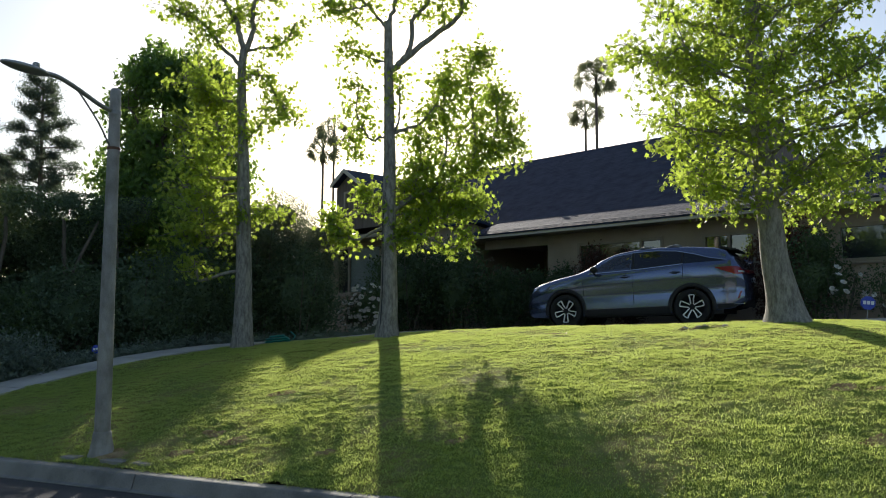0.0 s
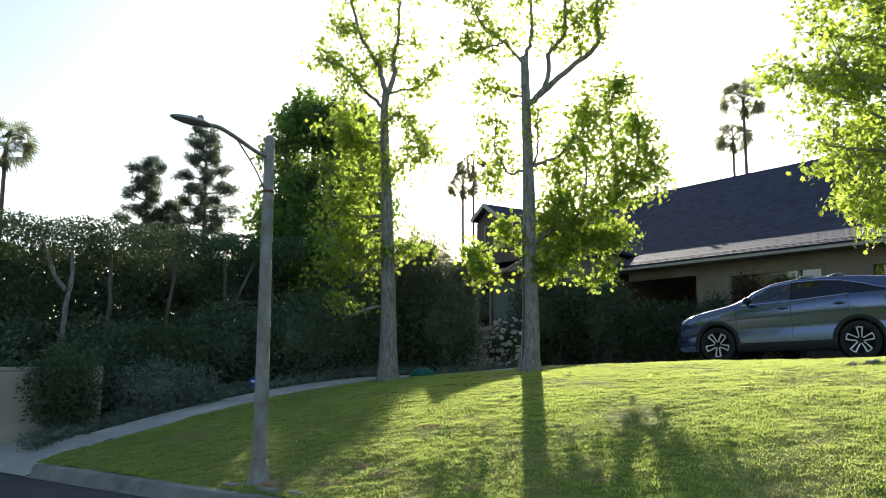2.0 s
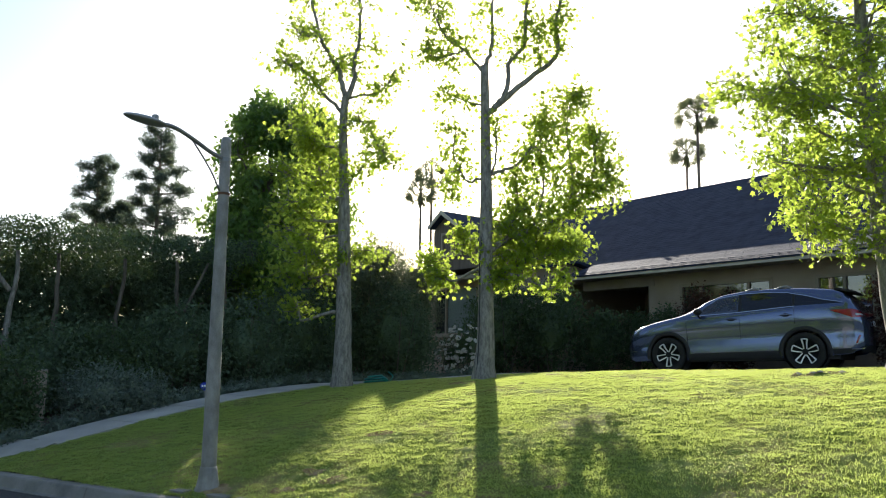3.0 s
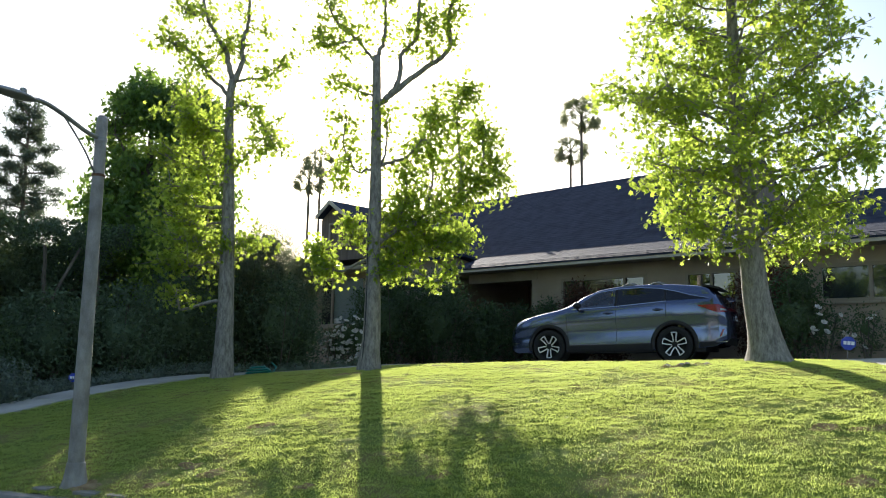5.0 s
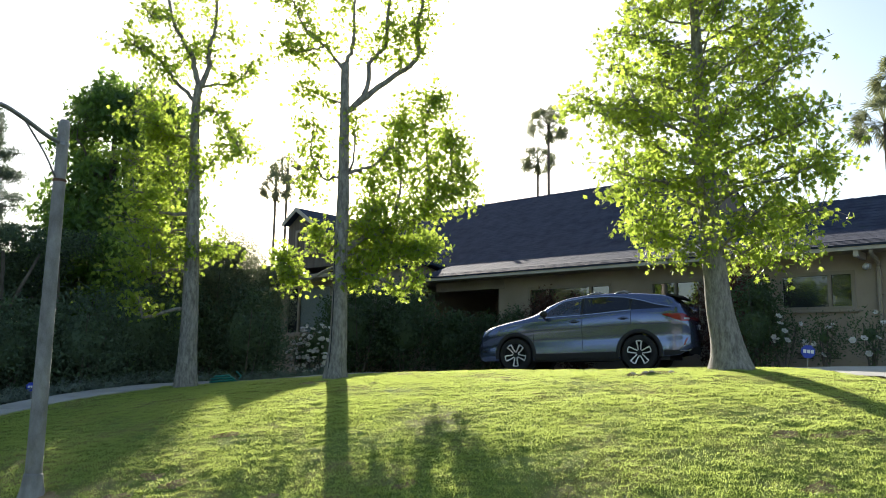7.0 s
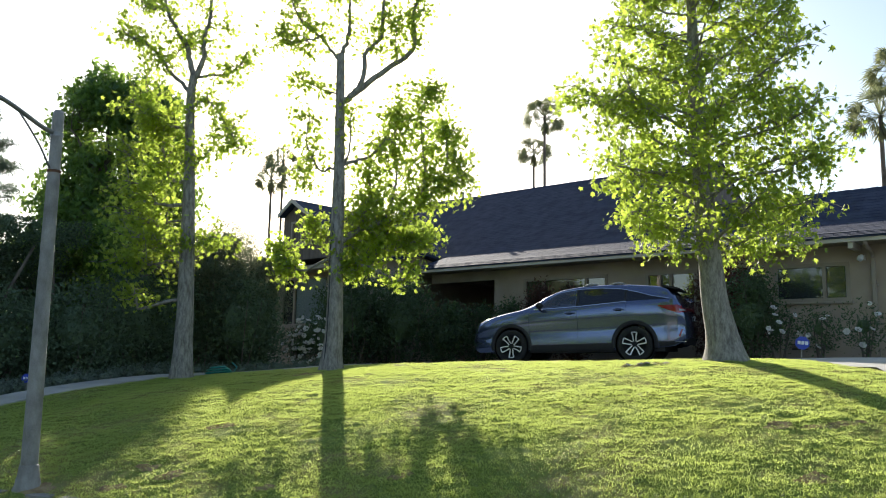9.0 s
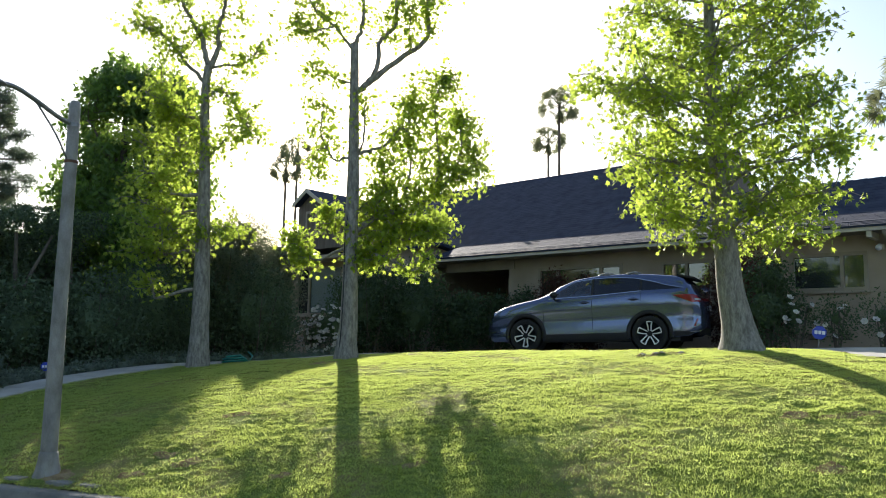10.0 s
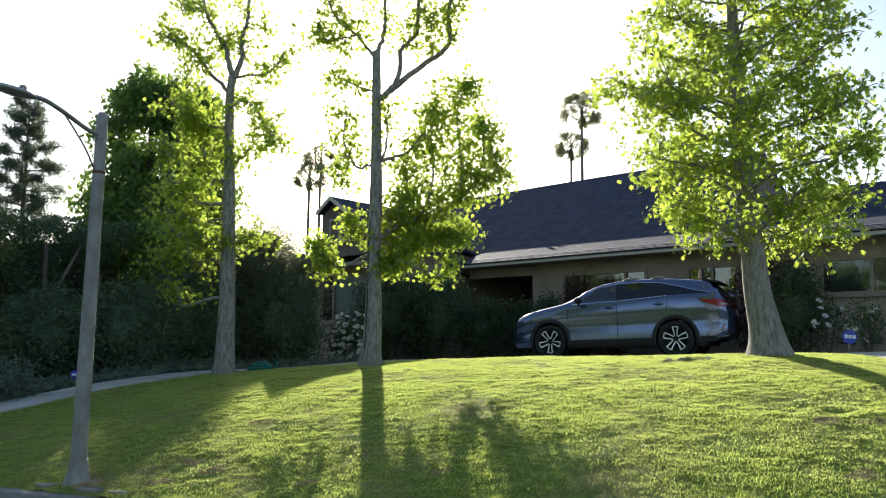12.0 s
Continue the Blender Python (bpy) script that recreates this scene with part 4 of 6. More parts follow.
# ---- far trees ----
def palm(x, y, top, crown, label, seed, lean=0.0):
    rng = np.random.default_rng(seed)
    root = thing("palm_tree", pose(x, y, 0.5), label, "palm tree", "tall fan palms in the distance")
    bm = bmesh.new()
    limb(bm, [(0, 0, 0), (lean * 0.3, 0, top * 0.4), (lean, 0, top)], crown * 0.075, crown * 0.05, 10, 12)
    part("trunk", bm, DARK_BARK, root, smooth=True)
    bm = bmesh.new()
    p0 = Vector((lean, 0, top))
    for i in range(56):
        a, el = rng.uniform(0, 2 * math.pi), math.asin(rng.uniform(-0.6, 0.98))
        d = Vector((math.cos(a) * math.cos(el), math.sin(a) * math.cos(el), math.sin(el)))
        p1 = p0 + d * crown * rng.uniform(0.40, 0.62) + Vector((0, 0, -0.05 * crown))
        s = d.cross(Vector((0, 0, 1))).normalized()
        bm.faces.new([bm.verts.new(q) for q in (p0 - s * 0.03, p0 + s * 0.03, p1 + s * 0.03, p1 - s * 0.03)])
        face = Vector(rng.normal(size=3)).normalized()
        side = d.cross(face).normalized()
        for j in range(11):
            f = (j - 5) / 5 * 1.25
            w = d * math.cos(f) + side * math.sin(f)
            l = crown * rng.uniform(0.34, 0.46) * (1 - 0.18 * abs(f))
            tip = p1 + w * l + Vector((0, 0, -0.22 * l))
            n = (-d * math.sin(f) + side * math.cos(f)) * 0.020 * crown
            mid = p1 + w * l * 0.55
            bm.faces.new([bm.verts.new(q) for q in (p1, mid + n, tip, mid - n)])
    part("fronds", bm, PALM_LEAF, root)
    bm = bmesh.new()
    for i in range(26):
        a, h = rng.uniform(0, 2 * math.pi), rng.uniform(0.1, 0.6)
        p0 = Vector((lean, 0, top - crown * h * 0.7))
        o = Vector((math.cos(a), math.sin(a), -1.6)).normalized() * crown * 0.42
        s = Vector((-math.sin(a), math.cos(a), 0)) * crown * 0.05
        bm.faces.new([bm.verts.new(q) for q in (p0, p0 + o * 0.6 + s, p0 + o, p0 + o * 0.6 - s)])
    part("dead_fronds", bm, PALM_LEAF, root, "dull hanging fronds")
    return root


for x, y, e, cr, sd in [(0.200, 50, 0.316, 1.75, 1), (0.1855, 52, 0.268, 1.5, 2), (-0.142, 62, 0.243, 1.75, 3), (-0.156, 60, 0.220, 1.75, 4), (-0.845, 46, 0.305, 2.5, 5), (0.668, 40, 0.335, 2.2, 6), (0.697, 46, 0.40, 2.5, 7)]:
    palm(x * y, y, 1.15 + e * y, cr, "tall fan palm far behind the house", 80 + sd, lean=0.0)


def pine(x, y, top, width, seed):
    rng = np.random.default_rng(seed)
    root = thing("pine_tree", pose(x, y, 0.5), "tall ragged pine tree in the distance", "pine tree", "pines beyond the hedge")
    bm = bmesh.new()
    limb(bm, [(0, 0, 0), (0.1, 0, top * 0.5), (0, 0, top * 0.98)], 0.35, 0.05, 8, 12)
    tips = []
    for i in range(46):
        z = top * (0.28 + 0.7 * i / 46)
        a = i * 2.4 + rng.uniform(-0.4, 0.4)
        r = width * (1.05 - 0.62 * ((z / top - 0.28) / 0.72) ** 1.6) * rng.uniform(0.55, 1.1)
        e = Vector((r * math.cos(a), r * math.sin(a), z + rng.uniform(0.1, 0.5)))
        limb(bm, [(0, 0, z), e * 0.5 + Vector((0, 0, z * 0.5)), e], 0.08, 0.03, 5, 5)
        tips.append((e, r))
    part("trunk", bm, DARK_BARK, root)
    pl = []
    for e, r in tips:
        for _ in range(int(3 + 2.0 * r)):
            f = rng.uniform(0.25, 1.05)
            c = np.array([e.x * f, e.y * f, e.z - 0.25 * (1 - f) + rng.uniform(-0.2, 0.3)])
            pl.append(c + rng.normal(size=(110, 3)) * (0.26, 0.26, 0.20))
    pl = np.concatenate(pl)
    leaves("needles", pl, rng.uniform(0.7, 1.3, len(pl)) * 0.32, BLADE, NEEDLE, rng, root)
    return root


pine(-0.612 * 58, 58, 17.4, 2.7, 91)
pine(-0.523 * 56, 56, 18.8, 3.3, 92)
pine(-0.572 * 59, 59, 13.8, 2.0, 93)

# trees across the street, seen in the window glass and the car's paint
for i, (x, y) in enumerate([(-30, -20), (-17, -22), (-5, -24), (6, -23), (19, -24), (34, -18), (-25, 2.0), (-31, -5.5), (-21, -8.0)]):
    shrub("street_tree", (x, y, 0.0), "broad green tree across the street", [(0, 0, 5.0, 4.0, 3.0, 3.6), (2.6, 0.5, 3.4, 3.0, 2.4, 2.6)], 7000, 0.34, LEAF_BRIGHT, 100 + i, category="tree", group="trees across the street")

# ---- the house: local x along the front, local y away from the street ----
PAD = 1.41
HOUSE = Matrix(((HU[0], HN[0], 0, 0), (HU[1], HN[1], 0, 0), (0, 0, 1, 0), (0, 0, 0, 1)))
house = thing("house", HOUSE, "low tan stucco ranch house with a steep dark shingle roof", "house")
WALL_C, EAVE_C, EAVE_Z = 18.2, 17.5, 4.10
BREAK_C, BREAK_Z, RIDGE_C, RIDGE_Z = 19.18, 4.74, 24.5, 7.966
LOW_C, LOW_Z = 20.8, 5.77
U_ENTRY0, U_ENTRY1, U_END = -16.0, -13.6, 7.5


def wall_with_openings(name, u0, u1, c, z0, z1, holes, thick=0.2, parent=house):
    """A wall along the front with real openings: rows of (u0, u1, z0, z1)."""
    us = sorted({u0, u1, *[h[0] for h in holes], *[h[1] for h in holes]})
    zs = sorted({z0, z1, *[h[2] for h in holes], *[h[3] for h in holes]})
    bm = bmesh.new()
    for a, b in zip(us, us[1:]):
        for p, q in zip(zs, zs[1:]):
            m, n = (a + b) / 2, (p + q) / 2
            if any(h[0] < m < h[1] and h[2] < n < h[3] for h in holes):
                continue
            box(bm, a, b, c, c + thick, p, q)
    bmesh.ops.remove_doubles(bm, verts=bm.verts, dist=0.0005)
    seen, drop = {}, []
    for f in bm.faces:
        key = tuple(round(x, 3) for x in f.calc_center_median())
        if key in seen:
            drop += [f, seen[key]]
        seen[key] = f
    bmesh.ops.delete(bm, geom=list(set(drop)), context="FACES")
    return part(name, bm, STUCCO, parent)


WINDOWS = [(-12.55, -9.95, 2.75, 3.76, (0.24, 0.76)), (-8.85, -7.55, 2.75, 3.74, (0.5,)), (-6.65, -6.05, 2.92, 3.72, ()), (-5.75, -4.2, 2.92, 3.72, (0.68,)), (-1.5, 1.2, 2.75, 3.72, (0.33, 0.66))]
wall_with_openings("front_wall", U_ENTRY1, U_END, WALL_C, PAD - 0.2, EAVE_Z - 0.02, [w[:4] for w in WINDOWS])


def window(u0, u1, c, z0, z1, bars, parent=house, backing=DARK, frame_mat=TRIM, curtain=None, glass=None):
    """A fixed window in its opening: frame, sill, mullions, panes, and a flat sheet behind, near-black to paint the
    unlit inside unless curtained.
    """
    root = new("window")
    root.parent = parent
    root.location = ((u0 + u1) / 2, c, z0)
    w, h = u1 - u0, z1 - z0
    fw = 0.06
    bm = bmesh.new()
    box(bm, -w / 2 - 0.02, w / 2 + 0.02, -0.025, 0.09, -fw * 0.3, fw)
    box(bm, -w / 2 - 0.02, w / 2 + 0.02, -0.025, 0.09, h - fw, h + fw * 0.3)
    box(bm, -w / 2 - 0.02, -w / 2 + fw, -0.024, 0.089, fw, h - fw)
    box(bm, w / 2 - fw, w / 2 + 0.02, -0.024, 0.089, fw, h - fw)
    part("window_frame", bm, frame_mat, root)
    bm = bmesh.new()
    box(bm, -w / 2 - 0.07, w / 2 + 0.07, -0.06, 0.02, -0.07, -0.02, 0.008)
    part("window_sill", bm, frame_mat, root)
    cuts = [-w / 2 + fw] + [-w / 2 + w * b for b in bars] + [w / 2 - fw]
    for b in cuts[1:-1]:
        bm = bmesh.new()
        box(bm, b - 0.035, b + 0.035, -0.015, 0.085, fw, h - fw)
        part("mullion", bm, frame_mat, root)
    for a, b in zip(cuts, cuts[1:]):
        bm = bmesh.new()
        box(bm, a + 0.02, b - 0.02, 0.035, 0.045, fw - 0.01, h - fw + 0.01)
        pane = part("pane", bm, glass or GLASS, root)
        pane.visible_shadow = False
    # without a curtain, this near-black sheet paints the inside's shade
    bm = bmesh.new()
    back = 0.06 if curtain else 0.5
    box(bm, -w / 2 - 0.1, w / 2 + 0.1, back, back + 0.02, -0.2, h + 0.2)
    part("window_backing", bm, curtain or backing, root)
    return root


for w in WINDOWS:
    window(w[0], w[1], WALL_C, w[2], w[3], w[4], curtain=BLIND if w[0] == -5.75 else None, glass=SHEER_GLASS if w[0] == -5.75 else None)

# entry recess
bm = bmesh.new()
box(bm, -17.2, U_ENTRY1 + 0.2, WALL_C + 4.2, WALL_C + 4.4, PAD - 0.2, EAVE_Z + 0.5)
part("entry_wall", bm, STUCCO, house)
bm = bmesh.new()
box(bm, U_ENTRY0 - 0.9, U_ENTRY1 + 0.2, EAVE_C + 0.7, WALL_C + 4.3, EAVE_Z - 0.03, EAVE_Z - 0.01)
part("porch_ceiling", bm, TRIM, house)
bm = bmesh.new()
box(bm, U_ENTRY1, U_ENTRY1 + 0.2, WALL_C + 0.2, WALL_C + 4.2, PAD - 0.2, EAVE_Z + 0.2)
part("entry_side", bm, STUCCO, house)
door = new("door")
door.parent = house
door.location = (U_ENTRY1 - 1.5, WALL_C + 4.18, PAD)
bm = bmesh.new()
box(bm, -0.46, 0.46, -0.03, 0.0, 0.02, 2.05)
for z0, z1 in ((0.15, 0.85), (1.0, 1.9)):
    for s in (-1, 1):
        box(bm, s * 0.22 - 0.16, s * 0.22 + 0.16, -0.045, -0.03, z0, z1, 0.01)
part("door_leaf", bm, DOOR_WOOD, door)
bm = bmesh.new()
tube(bm, [(0.36, -0.05, 1.0), (0.36, -0.1, 1.0), (0.28, -0.1, 1.0)], 0.012, 8)
part("door_handle", bm, STEEL, door, "metal door handle")
bm = bmesh.new()
box(bm, U_ENTRY0, U_ENTRY1, WALL_C - 0.3, WALL_C + 4.2, PAD - 0.2, PAD + 0.02)
part("porch_step", bm, CONCRETE, house)
# ends, back and the dim inside
bm = bmesh.new()
box(bm, U_END, U_END + 0.2, WALL_C, 30.5, PAD - 0.2, EAVE_Z)
part("end_wall", bm, STUCCO, house)
bm = bmesh.new()
box(bm, -24, U_END, 30.3, 30.5, PAD - 0.2, EAVE_Z)
part("back_wall", bm, STUCCO, house)
# soffit, fascia and beam under the eave
bm = bmesh.new()
box(bm, U_ENTRY0 - 0.2, U_END + 0.3, EAVE_C + 0.06, WALL_C + 0.25, EAVE_Z - 0.02, EAVE_Z)
part("soffit", bm, TRIM, house)
bm = bmesh.new()
box(bm, U_ENTRY0 - 0.3, U_END + 0.4, EAVE_C, EAVE_C + 0.04, EAVE_Z - 0.03, EAVE_Z + 0.05)
part("fascia", bm, PALE_TRIM, house, "cream painted fascia board")
bm = bmesh.new()
box(bm, -4.05, -3.95, EAVE_C + 0.05, WALL_C, EAVE_Z - 0.16, EAVE_Z - 0.022, 0.008)
part("rafter_tail", bm, PALE_TRIM, house)
bm = bmesh.new()
box(bm, U_ENTRY0, U_ENTRY1 + 0.2, WALL_C - 0.02, WALL_C + 0.18, EAVE_Z - 0.3, EAVE_Z - 0.03)
part("porch_beam", bm, TRIM, house)


downspout = new("downspout")
downspout.parent = house
tagged(downspout, "tan painted metal downspout")
bm = bmesh.new()
box(bm, -3.76, -3.68, WALL_C - 0.075, WALL_C - 0.005, PAD + 0.05, EAVE_Z - 0.32, 0.01)
part("pipe", bm, TRIM, downspout)
bm = bmesh.new()
limb(bm, [(-3.72, WALL_C - 0.04, EAVE_Z - 0.30), (-3.72, WALL_C - 0.12, EAVE_Z - 0.20), (-3.72, EAVE_C + 0.12, EAVE_Z - 0.12), (-3.72, EAVE_C + 0.05, EAVE_Z - 0.04)], 0.04, 0.04, 8, 10)
part("elbow", bm, TRIM, downspout, smooth=True)
for z in (1.9, 3.2):
    bm = bmesh.new()
    box(bm, -3.79, -3.65, WALL_C - 0.08, WALL_C - 0.002, z, z + 0.03)
    part("strap", bm, TRIM, downspout)
flood = new("flood_light")
flood.parent = house
tagged(flood, "small white flood light under the eave")
bm = bmesh.new()
box(bm, -3.98, -3.86, WALL_C - 0.06, WALL_C - 0.004, EAVE_Z - 0.36, EAVE_Z - 0.24, 0.012)
part("bracket", bm, PALE_TRIM, flood)
bm = bmesh.new()
limb(bm, [(-3.92, WALL_C - 0.06, EAVE_Z - 0.28), (-3.92, WALL_C - 0.14, EAVE_Z - 0.29), (-3.92, WALL_C - 0.24, EAVE_Z - 0.34)], 0.035, 0.065, 12, 6)
part("lamp_head", bm, SIGN_WHITE, flood, smooth=True)
for u in (-5.25, -4.75):
    vent = new("wall_vent")
    vent.parent = house
    bm = bmesh.new()
    box(bm, u - 0.2, u + 0.2, WALL_C - 0.018, WALL_C - 0.002, 1.84, 2.0)
    part("vent_frame", bm, TRIM, vent)
    for j in range(5):
        bm = bmesh.new()
        box(bm, u - 0.17, u + 0.17, WALL_C - 0.026, WALL_C - 0.019, 1.862 + 0.026 * j, 1.874 + 0.026 * j)
        part("slat", bm, DARK, vent)


def slope(name, a0, a1, b0, b1, material, thick=0.09, parent=house):
    """A roof plane from its lower edge a0-a1 to its upper edge b0-b1."""
    bm = bmesh.new()
    n = (Vector(a1) - Vector(a0)).cross(Vector(b0) - Vector(a0)).normalized()
    if n.z < 0:
        n = -n
    top = [bm.verts.new(Vector(p)) for p in (a0, a1, b1, b0)]
    low = [bm.verts.new(Vector(p) - n * thick) for p in (a0, a1, b1, b0)]
    bm.faces.new(top), bm.faces.new(low[::-1])
    for i in range(4):
        bm.faces.new((top[i], low[i], low[(i + 1) % 4], top[(i + 1) % 4]))
    bmesh.ops.recalc_face_normals(bm, faces=bm.faces)
    return part(name, bm, material, parent)


def courses(name, a0, a1, b0, b1, exposure, tab, seed, parent, lift=0.006, singles=0):
    """Rows of thin shingle tabs laid over a roof plane, joined into one mesh."""
    rng = np.random.default_rng(seed)
    a0, a1, b0, b1 = (Vector(p) for p in (a0, a1, b0, b1))
    up = ((b0 - a0) + (b1 - a1)) / 2
    n = (a1 - a0).cross(up).normalized()
    if n.z < 0:
        n = -n
    rows = int(up.length / exposure)
    verts, faces = [], []
    shared = None
    side = (a1 - a0).normalized()
    rise = n.cross(side)
    for r in range(rows):
        f0, f1 = r / rows, min((r + 1.08) / rows, 1)
        l0, r0, l1, r1 = a0.lerp(b0, f0), a1.lerp(b1, f0), a0.lerp(b0, f1), a1.lerp(b1, f1)
        count = max(1, int((r0 - l0).length / tab))
        shift = (r % 2) * 0.5
        for c in range(count):
            g0, g1 = (c + shift * 0.6) / count + 0.004 / count, min((c + 1 + shift * 0.6) / count, 1) - 0.03 / count
            if g1 <= g0:
                continue
            t = rng.uniform(0.002, 0.004)
            p = [l0.lerp(r0, g0), l0.lerp(r0, g1), l1.lerp(r1, g1), l1.lerp(r1, g0)]
            if r < singles:
                if shared is None:
                    w, d = (p[1] - p[0]).length, (p[3] - p[0]).length
                    shared = data("shingle", [(0, 0, 0.016), (w, 0, 0.016), (w, d, 0.005), (0, d, 0.005), (0, 0, 0.001), (w, 0, 0.001)], [(0, 1, 2, 3), (4, 5, 1, 0), (4, 0, 3), (5, 2, 1)])
                    shared.materials.append(SHINGLE)
                tab_ob = new("shingle", shared)
                tab_ob.parent = parent
                turn = Matrix((side, rise, n)).transposed().to_4x4()
                tab_ob.matrix_local = Matrix.Translation(p[0] + n * rng.uniform(0.0, 0.006)) @ turn @ Matrix.Rotation(rng.uniform(-0.008, 0.008), 4, "Z")
                continue
            k = len(verts)
            verts += [p[0] + n * (lift + t), p[1] + n * (lift + t), p[2] + n * lift, p[3] + n * lift, p[0] + n * 0.001, p[1] + n * 0.001]
            faces += [(k, k + 1, k + 2, k + 3), (k + 4, k + 5, k + 1, k)]
    ob = link(name, data(name, verts, faces), SHINGLE, parent)
    return tagged(ob, kind="stuff")


M0, M1, M2 = -22.2, -9.2, U_END + 0.4
roof = new("roof")
roof.parent = house
lower = ((U_ENTRY0 - 0.3, EAVE_C - 0.03, EAVE_Z + 0.075), (M2, EAVE_C - 0.03, EAVE_Z + 0.075), (U_ENTRY0 - 0.3, BREAK_C, BREAK_Z), (M2, BREAK_C, BREAK_Z))
slope("lower_slope", *lower, SHINGLE, thick=0.03, parent=roof)
courses("lower_shingles", *lower, 0.15, 0.32, 1, roof, singles=4)
upper = ((M0, BREAK_C, BREAK_Z), (M1, BREAK_C, BREAK_Z), (M0, RIDGE_C, RIDGE_Z), (M1, RIDGE_C, RIDGE_Z))
slope("upper_slope", *upper, SHINGLE, parent=roof)
courses("upper_shingles", *upper, 0.16, 0.32, 2, roof)
right = ((M1, BREAK_C + 0.004, BREAK_Z), (M2, BREAK_C + 0.004, BREAK_Z), (M1, LOW_C, LOW_Z), (M2, LOW_C, LOW_Z))
slope("right_slope", *right, SHINGLE, parent=roof)
courses("right_shingles", *right, 0.16, 0.32, 3, roof)
slope("back_slope", (M0, 31.0, EAVE_Z), (M1, 31.0, EAVE_Z), (M0, RIDGE_C, RIDGE_Z - 0.01), (M1, RIDGE_C, RIDGE_Z - 0.01), SHINGLE, parent=roof)
slope("right_back_slope", (M1, 31.0, EAVE_Z - 0.5), (M2, 31.0, EAVE_Z - 0.5), (M1, LOW_C, LOW_Z - 0.01), (M2, LOW_C, LOW_Z - 0.01), SHINGLE, parent=roof)
for u in (M0 + 0.02, M1 - 0.12):
    bm = bmesh.new()
    v = [bm.verts.new(p) for p in ((u, BREAK_C + 0.1, BREAK_Z - 0.1), (u, 31.0, EAVE_Z), (u, RIDGE_C, RIDGE_Z - 0.06))]
    g = bmesh.ops.extrude_face_region(bm, geom=[bm.faces.new(v)])
    for q in g["geom"]:
        if isinstance(q, bmesh.types.BMVert):
            q.co.x += 0.1
    bmesh.ops.recalc_face_normals(bm, faces=bm.faces)
    part("gable_end", bm, GABLE_WOOD, roof)
for a, b, c, z in ((M0, M1, RIDGE_C, RIDGE_Z), (M1, M2, LOW_C, LOW_Z)):
    u = a
    while u < b - 0.05:
        bm = bmesh.new()
        e = min(u + 0.34, b)
        v = [bm.verts.new(p) for p in ((u, c - 0.14, z - 0.10), (e, c - 0.14, z - 0.085), (e, c, z + 0.045), (u, c, z + 0.03), (u, c + 0.14, z - 0.10), (e, c + 0.14, z - 0.085))]
        bm.faces.new((v[0], v[1], v[2], v[3])), bm.faces.new((v[3], v[2], v[5], v[4]))
        part("ridge_cap", bm, SHINGLE, roof)
        u += 0.32
for u, h, r in ((-20.2, 0.30, 0.06), (-19.8, 0.20, 0.05)):
    bm = bmesh.new()
    tube(bm, [(u, RIDGE_C + 0.3, RIDGE_Z - 0.5), (u, RIDGE_C + 0.3, RIDGE_Z + h)], r, 12)
    tube(bm, [(u, RIDGE_C + 0.3, RIDGE_Z + h), (u, RIDGE_C + 0.3, RIDGE_Z + h + 0.07)], [r * 1.5, r * 1.2], 12)
    part("vent_pipe", bm, STEEL, roof, "dark metal vent pipe")

# front wing with its gable
wing = new("wing")
wing.parent = house
WC, WU0, WU1, WAPEX = 15.15, -22.6, -16.9, -19.5
WZ = 4.10
wall_with_openings("wing_wall", WU0, WU1, WC, PAD - 0.4, WZ, [(-19.5, -17.4, 2.42, 3.88)], parent=wing)
bm = bmesh.new()
box(bm, WU1 - 0.2, WU1, WC + 0.2, WALL_C + 4.4, PAD - 0.3, WZ + 0.6)
part("wing_side", bm, STUCCO, wing)
bm = bmesh.new()
box(bm, WU0, WU0 + 0.2, WC + 0.2, 30.3, PAD - 0.3, WZ)
part("wing_far_side", bm, STUCCO, wing)
window(-19.5, -17.4, WC, 2.42, 3.88, (0.28,), parent=house, curtain=WHITE_BLIND, glass=DIM_GLASS)
# near-black sheet close behind the left pane, painting the unlit inside
bm = bmesh.new()
box(bm, -19.46, -18.93, WC + 0.045, WC + 0.054, 2.46, 3.84)
part("dark_pane_backing", bm, DARK, wing)
# wing roof with its small front gable
front = ((WU0 - 0.3, WC - 0.65, WZ), (WU1 + 0.35, WC - 0.65, WZ), (WU0 - 0.3, 18.6, WZ + 0.75), (WU1 + 0.35, 18.6, WZ + 0.75))
slope("wing_slope", *front, SHINGLE, parent=wing)
courses("wing_shingles", *front, 0.15, 0.32, 5, wing)
slope("wing_back_slope", (WU0 - 0.3, 23.0, WZ), (WU1 + 0.35, 23.0, WZ), (WU0 - 0.3, 18.6, WZ + 0.74), (WU1 + 0.35, 18.6, WZ + 0.74), SHINGLE, parent=wing)
bm = bmesh.new()
box(bm, WU0 - 0.3, WU1 + 0.35, WC - 0.69, WC - 0.65, WZ - 0.10, WZ + 0.01)
part("wing_fascia", bm, TRIM, wing, "tan painted fascia board")
bm = bmesh.new()
box(bm, WU0 - 0.2, WU1 + 0.3, WC - 0.64, WC, WZ - 0.11, WZ - 0.09)
part("wing_soffit", bm, TRIM, wing)
